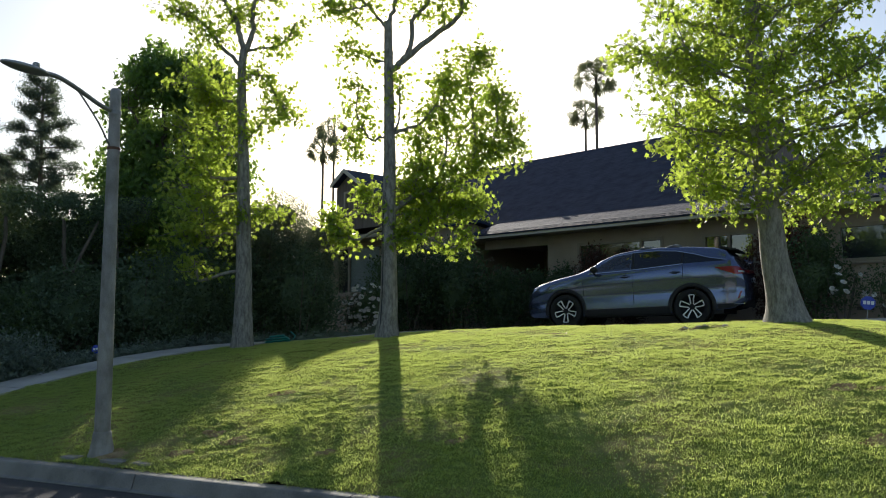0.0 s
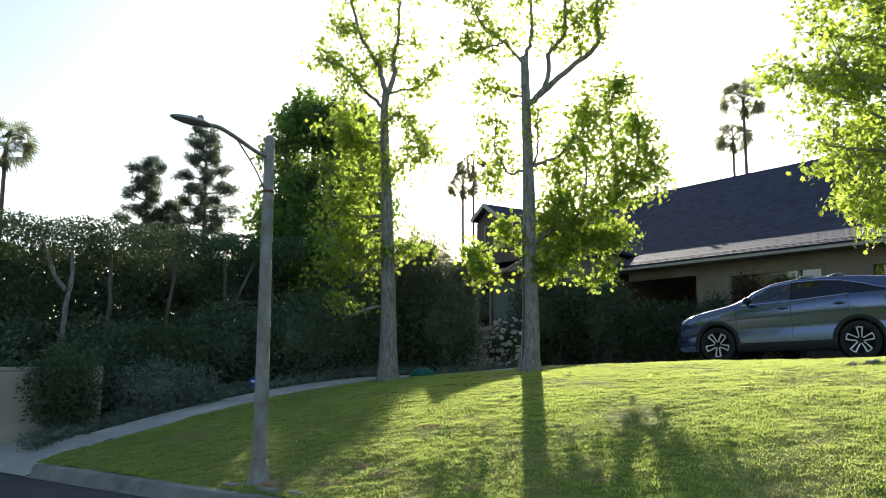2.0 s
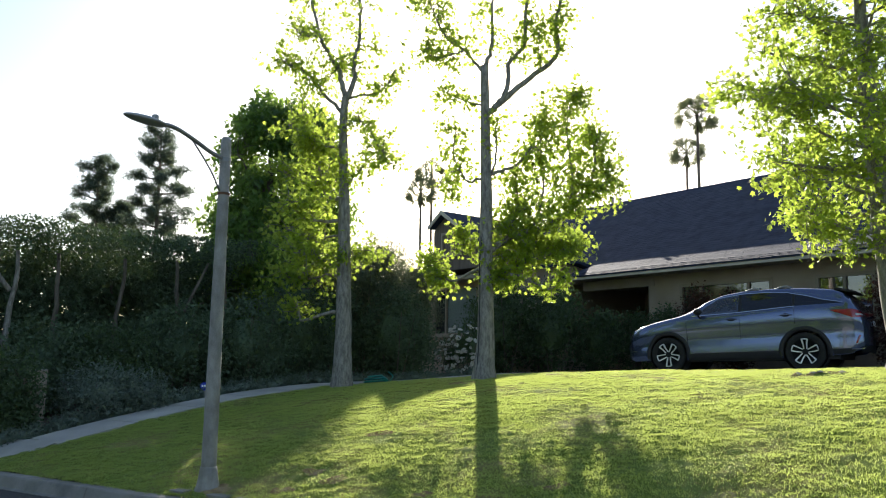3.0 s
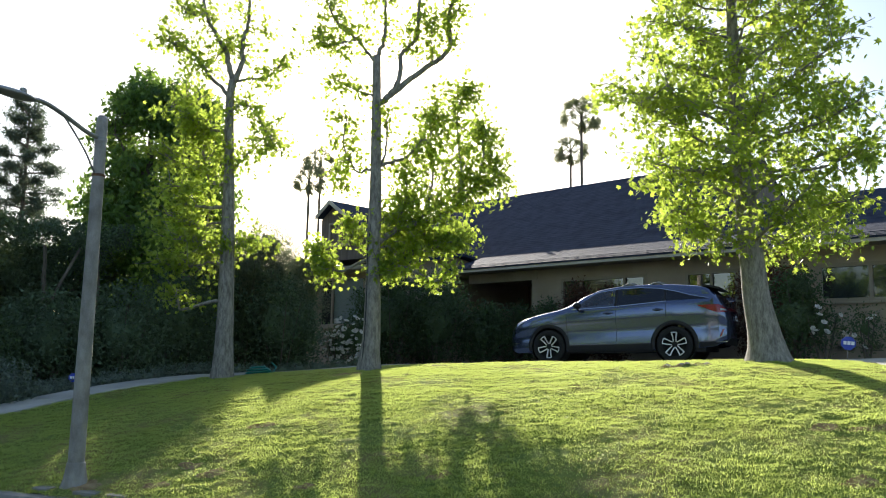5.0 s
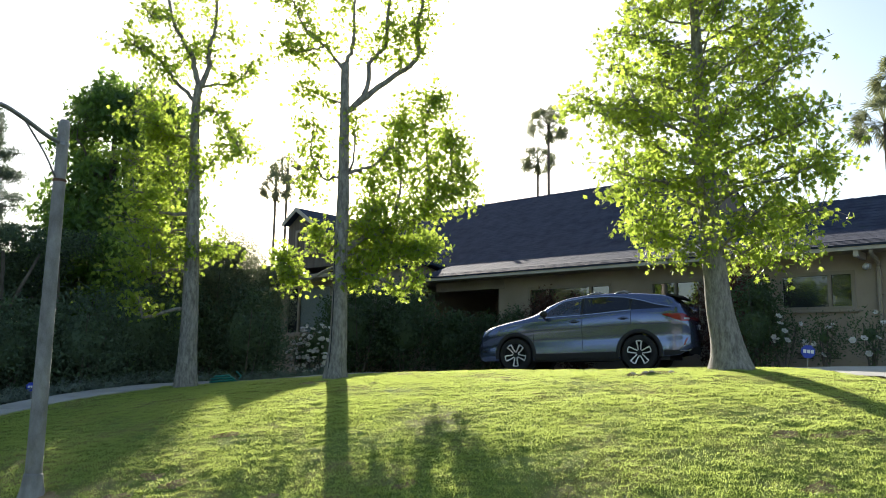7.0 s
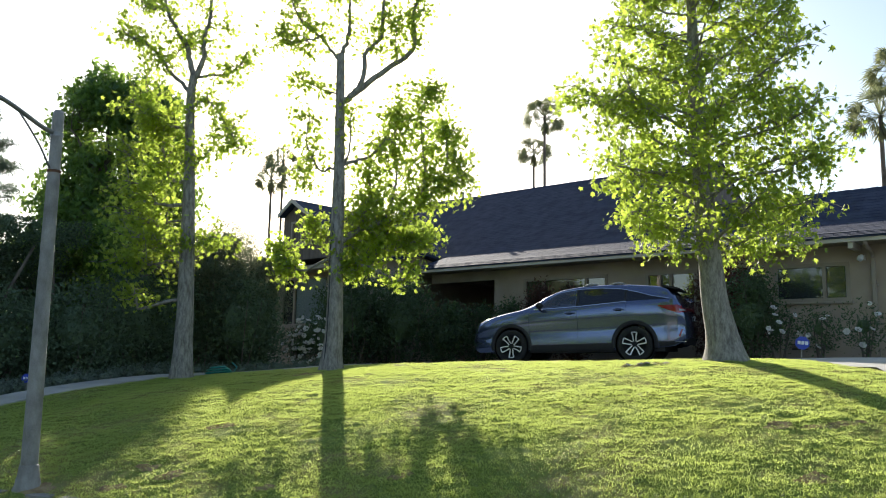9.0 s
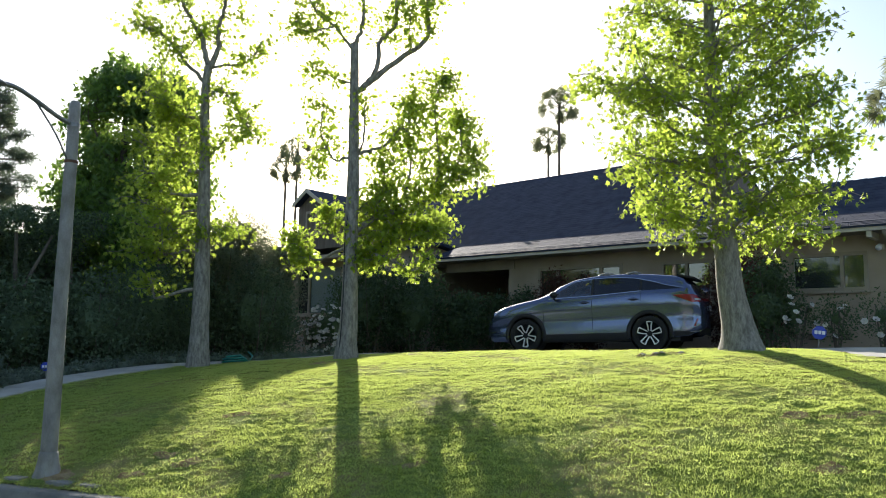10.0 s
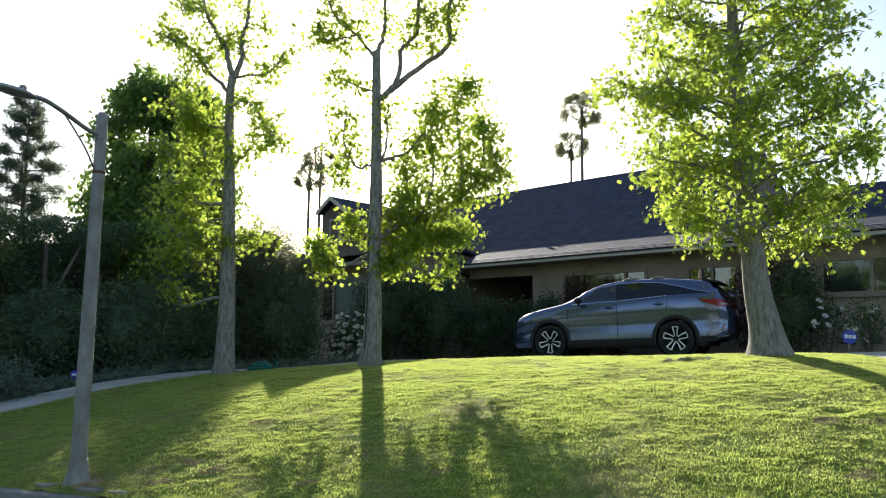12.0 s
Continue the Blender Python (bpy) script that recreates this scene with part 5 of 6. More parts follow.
for u in (WU0 + 0.02, WU1 - 0.12):
    bm = bmesh.new()
    g = bmesh.ops.extrude_face_region(bm, geom=[bm.faces.new([bm.verts.new(p) for p in ((u, WC - 0.1, WZ - 0.02), (u, 22.6, WZ - 0.02), (u, 18.6, WZ + 0.66))])])
    for q in g["geom"]:
        if isinstance(q, bmesh.types.BMVert):
            q.co.x += 0.1
    bmesh.ops.recalc_face_normals(bm, faces=bm.faces)
    part("wing_gable_end", bm, STUCCO, wing)
GZ, GC, HALF, SHORT, DROP = 6.43, WC + 0.35, 1.45, 0.50, 0.95
bm = bmesh.new()
v = [bm.verts.new((u, GC + 0.10, z)) for u, z in ((WAPEX - SHORT - 0.15, WZ + 0.4), (WAPEX + HALF, WZ + 0.4), (WAPEX + HALF, GZ - DROP - 0.12), (WAPEX, GZ - 0.12), (WAPEX - SHORT - 0.15, GZ - DROP * (SHORT + 0.15) / HALF - 0.12))]
bm.faces.new(v)
r = bmesh.ops.extrude_face_region(bm, geom=bm.faces[:])
for q in r["geom"]:
    if isinstance(q, bmesh.types.BMVert):
        q.co.y += 2.5
bmesh.ops.recalc_face_normals(bm, faces=bm.faces)
part("gable_wall", bm, GABLE_WOOD, wing, "brown boarded gable wall")
for s in (-1, 1):
    reach = HALF + 0.3 if s > 0 else SHORT + 0.18
    lo, hi = WAPEX + s * reach, WAPEX
    zl = GZ - DROP * reach / HALF
    pts = ((lo, GC - 0.12, zl), (lo, 18.4, zl), (hi, GC - 0.12, GZ), (hi, 18.4, GZ))
    slope("gable_slope", *pts, SHINGLE, parent=wing)
    courses("gable_shingles", *pts, 0.16, 0.32, 6 + s, wing)
    bm = bmesh.new()
    v = [bm.verts.new(p) for p in ((lo, GC - 0.16, zl - 0.11), (hi, GC - 0.16, GZ - 0.11), (hi, GC - 0.16, GZ + 0.02), (lo, GC - 0.16, zl + 0.02))]
    f = bm.faces.new(v)
    r = bmesh.ops.extrude_face_region(bm, geom=[f])
    for q in r["geom"]:
        if isinstance(q, bmesh.types.BMVert):
            q.co.y += 0.036
    bmesh.ops.recalc_face_normals(bm, faces=bm.faces)
    part("barge_board", bm, PALE_TRIM, wing, "cream painted barge board")
window(WAPEX - 0.2, WAPEX + 0.75, GC + 0.07, 5.0, 5.72, (0.5,), parent=house)

# ---- street lamp ----
LX, LY = -3.64, 8.50
street_lamp = thing("street_lamp", pose(LX, LY, 0.15), "speckled grey concrete street lamp with a curved steel arm", "street lamp")
bm = bmesh.new()
tube(bm, [(0, 0, z) for z in (0.0, 0.3, 1.0, 2.0, 3.0, 4.0, 4.05)], [0.086, 0.083, 0.080, 0.073, 0.066, 0.059, 0.045], 24)
part("shaft", bm, POLE, street_lamp, smooth=True)
bm = bmesh.new()
tube(bm, [(0, 0, z) for z in (-0.15, 0.06, 0.10, 0.2, 0.29, 0.31)], [0.15, 0.145, 0.128, 0.106, 0.094, 0.088], 24)
part("base", bm, POLE, street_lamp, "flared concrete foot", smooth=True)
bm = bmesh.new()
tube(bm, [(0, 0, 3.36), (0, 0, 3.39)], 0.070, 20)
part("band", bm, RUST, street_lamp, "rusty steel band")
bm = bmesh.new()
tube(bm, [(0, 0, 3.76), (0, 0, 3.80)], 0.067, 20)
part("band", bm, STEEL, street_lamp)
AX, AY = -KN[0], -KN[1]
bm = bmesh.new()
limb(bm, [(AX * 0.04, AY * 0.04, 3.79), (AX * 0.22, AY * 0.22, 3.82), (AX * 0.5, AY * 0.5, 3.91), (AX * 0.75, AY * 0.75, 3.97), (AX * 0.95, AY * 0.95, 3.96)], 0.026, 0.024, 12, 16)
part("arm", bm, STEEL, street_lamp, smooth=True)
bm = bmesh.new()
limb(bm, [(AX * 0.06, AY * 0.06, 3.40), (AX * 0.22, AY * 0.22, 3.62), (AX * 0.46, AY * 0.46, 3.86), (AX * 0.56, AY * 0.56, 3.95)], 0.011, 0.011, 8, 10)
part("brace", bm, STEEL, street_lamp, smooth=True)
bm = bmesh.new()
made = bmesh.ops.create_uvsphere(bm, u_segments=20, v_segments=12, radius=1.0)
for v in made["verts"]:
    a, s, z = v.co.x, v.co.y, v.co.z
    wide = 0.125 * (1 - 0.35 * (a * 0.5 + 0.5) ** 2)
    v.co = Vector((AX * a * 0.27 - AY * s * wide, AY * a * 0.27 + AX * s * wide, (0.045 if z > 0 else 0.02) * z))
head = part("luminaire", bm, GREY_PAINT, street_lamp, "grey lamp head", smooth=True)
head.location = (AX * 1.13, AY * 1.13, 3.945)
bm = bmesh.new()
tube(bm, [(AX * -0.12, AY * -0.12, 0.04), (AX * -0.12, AY * -0.12, 0.085), (AX * -0.12, AY * -0.12, 0.095)], [0.035, 0.035, 0.025], 14)
part("photocell", bm, STEEL, head, "small round light sensor")

for i, (a, w, d) in enumerate(((-0.26, 0.22, 0.18), (0.34, 0.30, 0.16), (0.72, 0.26, 0.14))):
    bm = bmesh.new()
    box(bm, -w / 2, w / 2, -d / 2, d / 2, -0.06, 0.016, 0.008)
    slab_ob = tagged(part("paving_slab", bm, KERB), "small worn concrete slab behind the kerb", "slab", "concrete slabs by the lamp")
    sx, sy = LX + KT[0] * a - KN[0] * 0.12, LY + KT[1] * a - KN[1] * 0.12
    slab_ob.matrix_world = pose(sx, sy, height(sx, sy), 0, 0, math.degrees(math.atan2(KT[1], KT[0])) + 4 * i - 4)

# ---- yard signs, hose, stones ----
def yard_sign(x, y, h, turn, size, lean=0.0):
    root = thing("yard_sign", pose(*on_ground(x, y), 0, lean, turn), "small blue octagonal yard sign on a stake", "sign", "blue yard signs")
    bm = bmesh.new()
    tube(bm, [(0, 0.012, -0.05), (0, 0.012, h)], 0.008, 8)
    part("stake", bm, STEEL, root)
    bm = bmesh.new()
    for y0, r in ((0.0, size),):
        pts = [(r * math.cos(math.pi / 8 + i * math.pi / 4), r * math.sin(math.pi / 8 + i * math.pi / 4)) for i in range(8)]
        f = bm.faces.new([bm.verts.new((a, 0, h + b)) for a, b in pts])
        g = bmesh.ops.extrude_face_region(bm, geom=[f])
        for q in g["geom"]:
            if isinstance(q, bmesh.types.BMVert):
                q.co.y -= 0.008
    bmesh.ops.recalc_face_normals(bm, faces=bm.faces)
    plate = part("plate", bm, SIGN_BLUE, root, "blue octagonal plate")
    for i, a in enumerate((-0.5, 0.0, 0.5)):
        bm = bmesh.new()
        box(bm, a * size - 0.018 * size / 0.13, a * size + 0.034 * size / 0.13, -0.0125, -0.0085, h - 0.22 * size, h + 0.28 * size)
        part("bar", bm, SIGN_WHITE, plate, "plain white bar")
    return root


yard_sign(0.54 * 12.6, 12.6, 0.30, -20, 0.115, 5)
yard_sign(-0.4400 * 13.95, 13.95, 0.22, 10, 0.08)

hx, hy = -3.26, 15.5
hose = thing("garden_hose", pose(*on_ground(hx, hy)), "green rubber garden hose coiled on the grass", "hose")
bm = bmesh.new()
pts = []
for i in range(90):
    a = i * 0.42
    r = 0.12 + 0.04 * math.sin(i * 0.9)
    x, y = r * 1.5 * math.cos(a), r * math.sin(a)
    pts.append((x, y, height(hx + x, hy + y) - height(hx, hy) + 0.03 + 0.0016 * i + 0.02 * math.sin(a * 0.5)))
pts += [(0.3, -0.1, 0.04), (0.34, 0.05, 0.16), (0.24, 0.08, 0.24)]
tube(bm, pts, 0.013, 7)
part("coil", bm, HOSE, hose, smooth=True)

stone_rng = np.random.default_rng(130)
for i in range(16):
    x, y = 4.0 + stone_rng.normal() * 0.22, 11.75 + stone_rng.normal() * 0.10
    s = stone_rng.uniform(0.018, 0.042)
    bm = bmesh.new()
    lump(bm, (0, 0, 0), (s * 1.3, s, s * 0.6), stone_rng, 1, 0.3)
    stone = tagged(part("stone", bm, STONE), "small grey-brown stone in worn grass", "stone", "stones on the lawn crest")
    stone.location = (x, y, lawn_z(x, y) + s * 0.3)

def bare_patch(x, y, rx, ry, seed):
    """A worn spot in the lawn: thin bare earth with an uneven edge."""
    root = tagged(new("soil_patch", data("soil_patch", *patch_mesh(x, y, rx, ry, seed))), "small worn patch of bare brown earth in the lawn", "soil", "worn patches in the lawn")
    root.data.materials.append(BARE_EARTH)


def patch_mesh(x, y, rx, ry, seed):
    verts, faces = [], []
    for ring, f in enumerate((0.0, 0.35, 0.7, 1.0)):
        for i in range(24):
            a = 2 * math.pi * i / 24
            r = f * (1 + 0.55 * noise.noise(Vector((math.cos(a) * 1.6, math.sin(a) * 1.6, seed))))
            px, py = x + rx * r * math.cos(a), y + ry * r * math.sin(a)
            z = lawn_z(px, py) + 0.004
            verts.append((px, py, z + (0.012 if f < 1 else -0.006)))
    for ring in range(3):
        for i in range(24):
            j = (i + 1) % 24
            a, b = ring * 24, ring * 24 + 24
            faces.append((a + i, b + i, b + j, a + j) if ring else (a + i, b + i, b + j))
    return verts, faces


for i, (x, y, rx, ry) in enumerate([(4.1, 11.78, 0.30, 0.16), (3.65, 11.65, 0.18, 0.10), (4.62, 7.76, 0.24, 0.1), (4.28, 7.74, 0.16, 0.07), (3.98, 7.85, 0.16, 0.08), (3.66, 6.66, 0.22, 0.08), (-2.22, 8.38, 0.2, 0.1), (-2.5, 8.7, 0.14, 0.08), (-1.99, 9.82, 0.2, 0.12), (-1.28, 13.14, 0.3, 0.2), (-2.71, 8.24, 0.16, 0.08), (0.13, 7.7, 0.14, 0.07), (LX + 0.12, LY - 0.08, 0.24, 0.16), (-1.15, 7.82, 0.14, 0.07)]):
    bare_patch(x, y, rx, ry, 3.7 * i)

# ---- shrubs and roses along the house ----
def hshrub(u, c, label, blobs, n, size, mat, seed, **kw):
    x, y = at_house(u, c)
    return shrub(kw.pop("name", "shrub"), (x, y, height(x, y) - 0.02), label, blobs, n, size, mat, seed, **kw)


for i, (u, c, w, h) in enumerate([(-15.5, 14.2, 0.95, 2.3), (-14.7, 15.4, 0.95, 2.1), (-15.9, 16.2, 0.9, 2.4), (-16.2, 14.6, 0.6, 2.0), (-13.9, 16.3, 0.6, 1.5)]):
    hshrub(u, c, "dark dense shrub beside the entry", [(0, 0, h * 0.55, w, w * 0.8, h * 0.55), (0.3, 0.1, h * 0.75, w * 0.6, w * 0.6, h * 0.35)], 6000, 0.085, LEAF_SHRUB, 140 + i, group="dark shrubs by the entry")
for i, (u, c, w, h) in enumerate([(-13.4, 17.3, 0.55, 1.55), (-12.6, 17.5, 0.5, 1.6), (-11.6, 17.5, 0.45, 1.95), (-10.4, 17.3, 0.5, 1.7), (-8.9, 17.85, 0.3, 1.2), (-6.9, 17.6, 0.6, 2.1), (-6.2, 17.0, 0.7, 1.95), (-5.7, 16.6, 0.65, 1.8)]):
    hshrub(u, c, "reddish-green bushy shrub against the house wall", [(0, 0, h * 0.5, w, w * 0.8, h * 0.5), (0.1, 0, h * 0.8, w * 0.6, w * 0.5, h * 0.28)], 4200, 0.075, LEAF_RED if i in (2, 3, 5, 6) else LEAF_SHRUB, 150 + i, group="shrubs along the house front", core=0.5)
for i, (x, y, w, h, fl) in enumerate([(-2.22, 19.5, 0.36, 0.95, 30), (-1.9, 19.3, 0.40, 1.3, 36), (-1.6, 19.1, 0.35, 1.25, 20)]):
    shrub("rose_bush", on_ground(x, y, -0.02), "white rose bush in bloom below the window", [(0, 0, h * 0.55, w, w * 0.7, h * 0.5)], 900, 0.06, LEAF_SHRUB, 160 + i, group="white rose bushes", flowers=fl, core=0.4, category="rose bush")
for i, (u, c, w, h, fl) in enumerate([(-5.2, 16.6, 0.45, 1.05, 11), (-4.4, 16.5, 0.32, 0.95, 4), (-3.6, 16.5, 0.45, 1.0, 8), (-2.6, 16.4, 0.45, 0.95, 5)]):
    hshrub(u, c, "white rose bush in bloom along the wall", [(0, 0, h * 0.62, w, w * 0.7, h * 0.42)], 900, 0.06, LEAF_SHRUB, 165 + i, name="rose_bush", group="white rose bushes", flowers=fl, core=0.3, category="rose bush")

# ---- the car: local x to its front, y to its left, z up ----
PAINT = surface("grey_metallic_paint", (0.125, 0.155, 0.26), (0.145, 0.18, 0.295), 40.0, 0.2, metallic=0.75, coat=0.8, rough_var=0.02)
TYRE = surface("tyre_rubber", (0.012, 0.012, 0.012), (0.022, 0.022, 0.022), 20.0, 0.85)
CHROME = surface("chrome", (0.62, 0.63, 0.65), (0.72, 0.73, 0.74), 10.0, 0.12, metallic=1.0, rough_var=0.03)
ALLOY = surface("machined_alloy", (0.80, 0.80, 0.82), (0.88, 0.88, 0.89), 10.0, 0.4, metallic=0.5)
RIM_BLACK = surface("dark_rim", (0.006, 0.006, 0.007), (0.012, 0.012, 0.013), 10.0, 0.75)
CAR_GLASS = pane_glass("car_glass", (0.012, 0.014, 0.016), 0.01, 0.65, 2.2)
TINTED = pane_glass("tinted_glass", (0.006, 0.007, 0.01), 0.01, 0.2, 1.45)
RED_LENS = surface("red_lens", (0.30, 0.004, 0.008), (0.38, 0.006, 0.010), 8.0, 0.15, coat=1.0)
CLEAR_LENS = surface("clear_lens", (0.45, 0.47, 0.5), (0.6, 0.62, 0.65), 8.0, 0.1, coat=1.0)
CABIN = surface("cabin_trim", (0.5, 0.47, 0.42), (0.6, 0.57, 0.5), 5.0, 0.8)

CAR = pose(4.45, 17.85, 1.505, 0, 1.66, 150.3)
car = thing("car", CAR, "grey metallic crossover car parked on the driveway", "car")
AXLE = 1.395
TOP = [(-2.50, 0.95), (-2.44, 1.10), (-2.36, 1.27), (-2.25, 1.45), (-2.10, 1.59), (-1.9, 1.645), (-1.3, 1.71), (-0.7, 1.73), (-0.2, 1.715), (0.25, 1.66), (0.6, 1.53), (0.95, 1.34), (1.15, 1.25), (1.4, 1.20), (1.7, 1.145), (2.0, 1.07), (2.2, 1.0), (2.36, 0.92), (2.44, 0.80), (2.48, 0.62)]
BELT = [(-2.50, 0.90), (-2.38, 1.13), (-2.2, 1.26), (-1.3, 1.275), (-0.2, 1.215), (0.65, 1.185), (1.1, 1.15), (1.5, 1.09), (1.9, 1.0), (2.2, 0.91), (2.48, 0.56)]
WIDE = [(-2.50, 0.55), (-2.44, 0.70), (-2.3, 0.82), (-2.0, 0.905), (-1.5, 0.94), (-0.5, 0.93), (0.5, 0.925), (1.3, 0.94), (1.8, 0.92), (2.1, 0.87), (2.25, 0.80), (2.36, 0.70), (2.44, 0.58), (2.48, 0.45)]
ROOF = [(-2.50, 0.50), (-2.25, 0.62), (-1.9, 0.63), (-0.5, 0.63), (0.3, 0.62), (0.8, 0.64), (1.2, 0.70), (1.8, 0.68), (2.2, 0.58), (2.48, 0.35)]
BOTTOM = [(-2.50, 0.48), (-2.2, 0.32), (-1.6, 0.27), (1.7, 0.26), (2.2, 0.24), (2.48, 0.36)]


def soft(x, rows):
    """Look-up in rows, rounded off between the corners."""
    return sum(table(x + d, rows) * w for d, w in ((-0.12, 0.12), (-0.06, 0.22), (0, 0.32), (0.06, 0.22), (0.12, 0.12)))


def edge_soft(x, rows):
    return soft(x, rows) if abs(x) < 2.2 else table(x, rows)


def section(x):
    """Half of the body's cross-section, from the sill up to the middle of the roof."""
    w, top, belt, rf, low = (edge_soft(x, q) for q in (WIDE, TOP, BELT, ROOF, BOTTOM))
    belt = min(belt, top - 0.05)
    z1 = low + 0.30 * (belt - low)
    z2 = low + 0.62 * (belt - low)
    shoulder = top - 0.085 if top > belt + 0.3 else belt + (top - belt) * 0.55
    pts = [(w * 0.95, low), (w * 0.985, low + 0.10), (w * 0.978, z1), (w * 0.962, (z1 + z2) / 2), (w * 0.982, z2), (w * 1.0, z2 + 0.3 * (belt - z2)), (w * 0.985, belt - 0.25 * (belt - z2)), (w * 0.945, belt)]
    if top > belt + 0.3:
        pts += [(rf + (w * 0.945 - rf) * 0.55, belt + (shoulder - belt) * 0.5), (rf + 0.05, shoulder), (rf - 0.04, top - 0.035)]
    else:
        pts += [(w * 0.90, belt + (top - belt) * 0.35), (w * 0.80, belt + (top - belt) * 0.62), (w * 0.66, belt + (top - belt) * 0.82)]
    pts += [(rf * 0.5, top - 0.01), (0.0, top)]
    return bend([(0, a, b) for a, b in pts], 45)


def side_y(x, z):
    """How far out the body's side stands at this place."""
    s = section(x)
    best = s[0].y
    for a, b in zip(s, s[1:]):
        if min(a.z, b.z) <= z <= max(a.z, b.z) and abs(b.z - a.z) > 1e-6:
            return a.y + (b.y - a.y) * (z - a.z) / (b.z - a.z)
    return best


def win_low(x):
    return table(x, [(-2.09, 1.318), (-1.7, 1.312), (-1.22, 1.30), (-0.2, 1.235), (0.65, 1.205), (1.0, 1.195)])


def win_high(x):
    return min(soft(x, TOP) - 0.10, table(x, [(-2.09, 1.325), (-1.75, 1.395), (-1.49, 1.48), (-1.09, 1.575), (-0.67, 1.61), (-0.2, 1.605), (0.29, 1.55), (0.60, 1.37), (0.82, 1.20)]))


xs = np.concatenate([np.linspace(-2.50, -2.2, 14), np.linspace(-2.17, 2.17, 165), np.linspace(2.2, 2.48, 14)])
bm = bmesh.new()
rings = []
for x in xs:
    s = section(x)
    rings.append([bm.verts.new((x, p.y, p.z)) for p in s] + [bm.verts.new((x, -p.y, p.z)) for p in s[-2::-1]])
front_glass, rear_glass = bmesh.new(), bmesh.new()
for a, b in zip(rings, rings[1:]):
    for i in range(len(a) - 1):
        f = (a[i], b[i], b[i + 1], a[i + 1])
        m = sum((v.co for v in f), Vector()) / 4
        if abs(m.y) > 0.55 and any(math.hypot(m.x - s * AXLE, m.z - 0.385) < 0.435 for s in (-1, 1)):
            continue
        if 36 <= i < 52 and 0.28 < m.x < 1.08:
            front_glass.faces.new([front_glass.verts.new(v.co) for v in f])
            continue
        if 36 <= i < 52 and -2.40 < m.x < -2.10:
            rear_glass.faces.new([rear_glass.verts.new(v.co) for v in f])
            continue
        if -0.10 < m.x < 0.76 and win_low(m.x) + 0.02 < m.z < win_high(m.x) - 0.015 and abs(m.y) > 0.4:
            continue
        bm.faces.new(f)
bm.faces.new(rings[0]), bm.faces.new(rings[-1][::-1])
bmesh.ops.recalc_face_normals(bm, faces=bm.faces)
body = part("body", bm, PAINT, car, smooth=True)
for name, g, mat, lab in (("windscreen", front_glass, CAR_GLASS, "clear windscreen"), ("rear_screen", rear_glass, TINTED, "dark rear screen")):
    bmesh.ops.remove_doubles(g, verts=g.verts, dist=0.0005)
    bmesh.ops.recalc_face_normals(g, faces=g.faces)
    part(name, g, mat, car, lab, smooth=True)
# cabin: dash, wheel and seats
bm = bmesh.new()
box(bm, 0.50, 0.95, -0.72, 0.72, 0.80, 1.14, 0.05)
part("dashboard", bm, CABIN, car, "dark dashboard")
bm = bmesh.new()
ring_pts = [(0.40 + 0.05 * math.sin(i * math.pi / 10), 0.38 + 0.18 * math.cos(i * math.pi / 10), 1.13 + 0.17 * math.sin(i * math.pi / 10)) for i in range(21)]
tube(bm, ring_pts, 0.016, 8, closed=False)
part("steering_wheel", bm, CLADDING, car, "black steering wheel", smooth=True)
for sx, sy in ((-0.25, 0.38), (-0.25, -0.38), (-1.2, 0.42), (-1.2, -0.42)):
    bm = bmesh.new()
    box(bm, sx - 0.25, sx + 0.28, sy - 0.25, sy + 0.25, 0.5, 0.72, 0.06)
    made = box(bm, sx - 0.36, sx - 0.22, sy - 0.25, sy + 0.25, 0.6, 1.26, 0.05)
    box(bm, sx - 0.40, sx - 0.29, sy - 0.13, sy + 0.13, 1.28, 1.47, 0.04)
    part("seat", bm, CABIN, car, "tan leather seat")
bm = bmesh.new()
box(bm, -2.0, 1.95, -0.78, 0.78, 0.22, 0.42)
part("underbody", bm, CLADDING, car, "black underbody")


def patch(name, x0, x1, low, high, material, parent, lift=0.006, n=24, m=6, sides=(1, -1), label="", shift=0.0):
    """A panel that follows the body's side between two height lines."""
    for s in sides:
        verts, faces = [], []
        for i in range(n + 1):
            for j in range(m + 1):
                x = x0 + (x1 - x0) * i / n
                za, zb = (low(x) if callable(low) else low), (high(x) if callable(high) else high)
                z = za + (zb - za) * j / m
                xx = x + shift * (z - za)
                verts.append((xx, s * (side_y(xx, z) + lift), z))
        for i in range(n):
            for j in range(m):
                q = (i * (m + 1) + j, (i + 1) * (m + 1) + j, (i + 1) * (m + 1) + j + 1, i * (m + 1) + j + 1)
                faces.append(q if s < 0 else q[::-1])
        link(name, data(name, verts, faces), material, parent, label, smooth=True)


patch("front_window", -0.13, 0.80, win_low, lambda x: max(win_high(x), win_low(x) + 0.004), CAR_GLASS, car, label="clear front side window")
patch("rear_window", -1.20, -0.19, win_low, win_high, TINTED, car, label="dark tinted side window")
patch("quarter_window", -2.08, -1.25, win_low, lambda x: max(win_high(x), win_low(x) + 0.004), TINTED, car, label="dark tinted quarter window")
patch("window_trim", -1.25, 0.84, lambda x: win_low(x) - 0.020, lambda x: win_low(x) - 0.002, CHROME, car, 0.012, 30, 1, label="chrome window strip")
patch("window_trim", -2.12, 0.50, lambda x: win_high(x) + 0.004, lambda x: win_high(x) + 0.018, CHROME, car, 0.008, 40, 1, label="chrome window strip")
patch("pillar", -0.19, -0.13, win_low, win_high, CLADDING, car, 0.009, 2, 6, label="gloss black pillar")
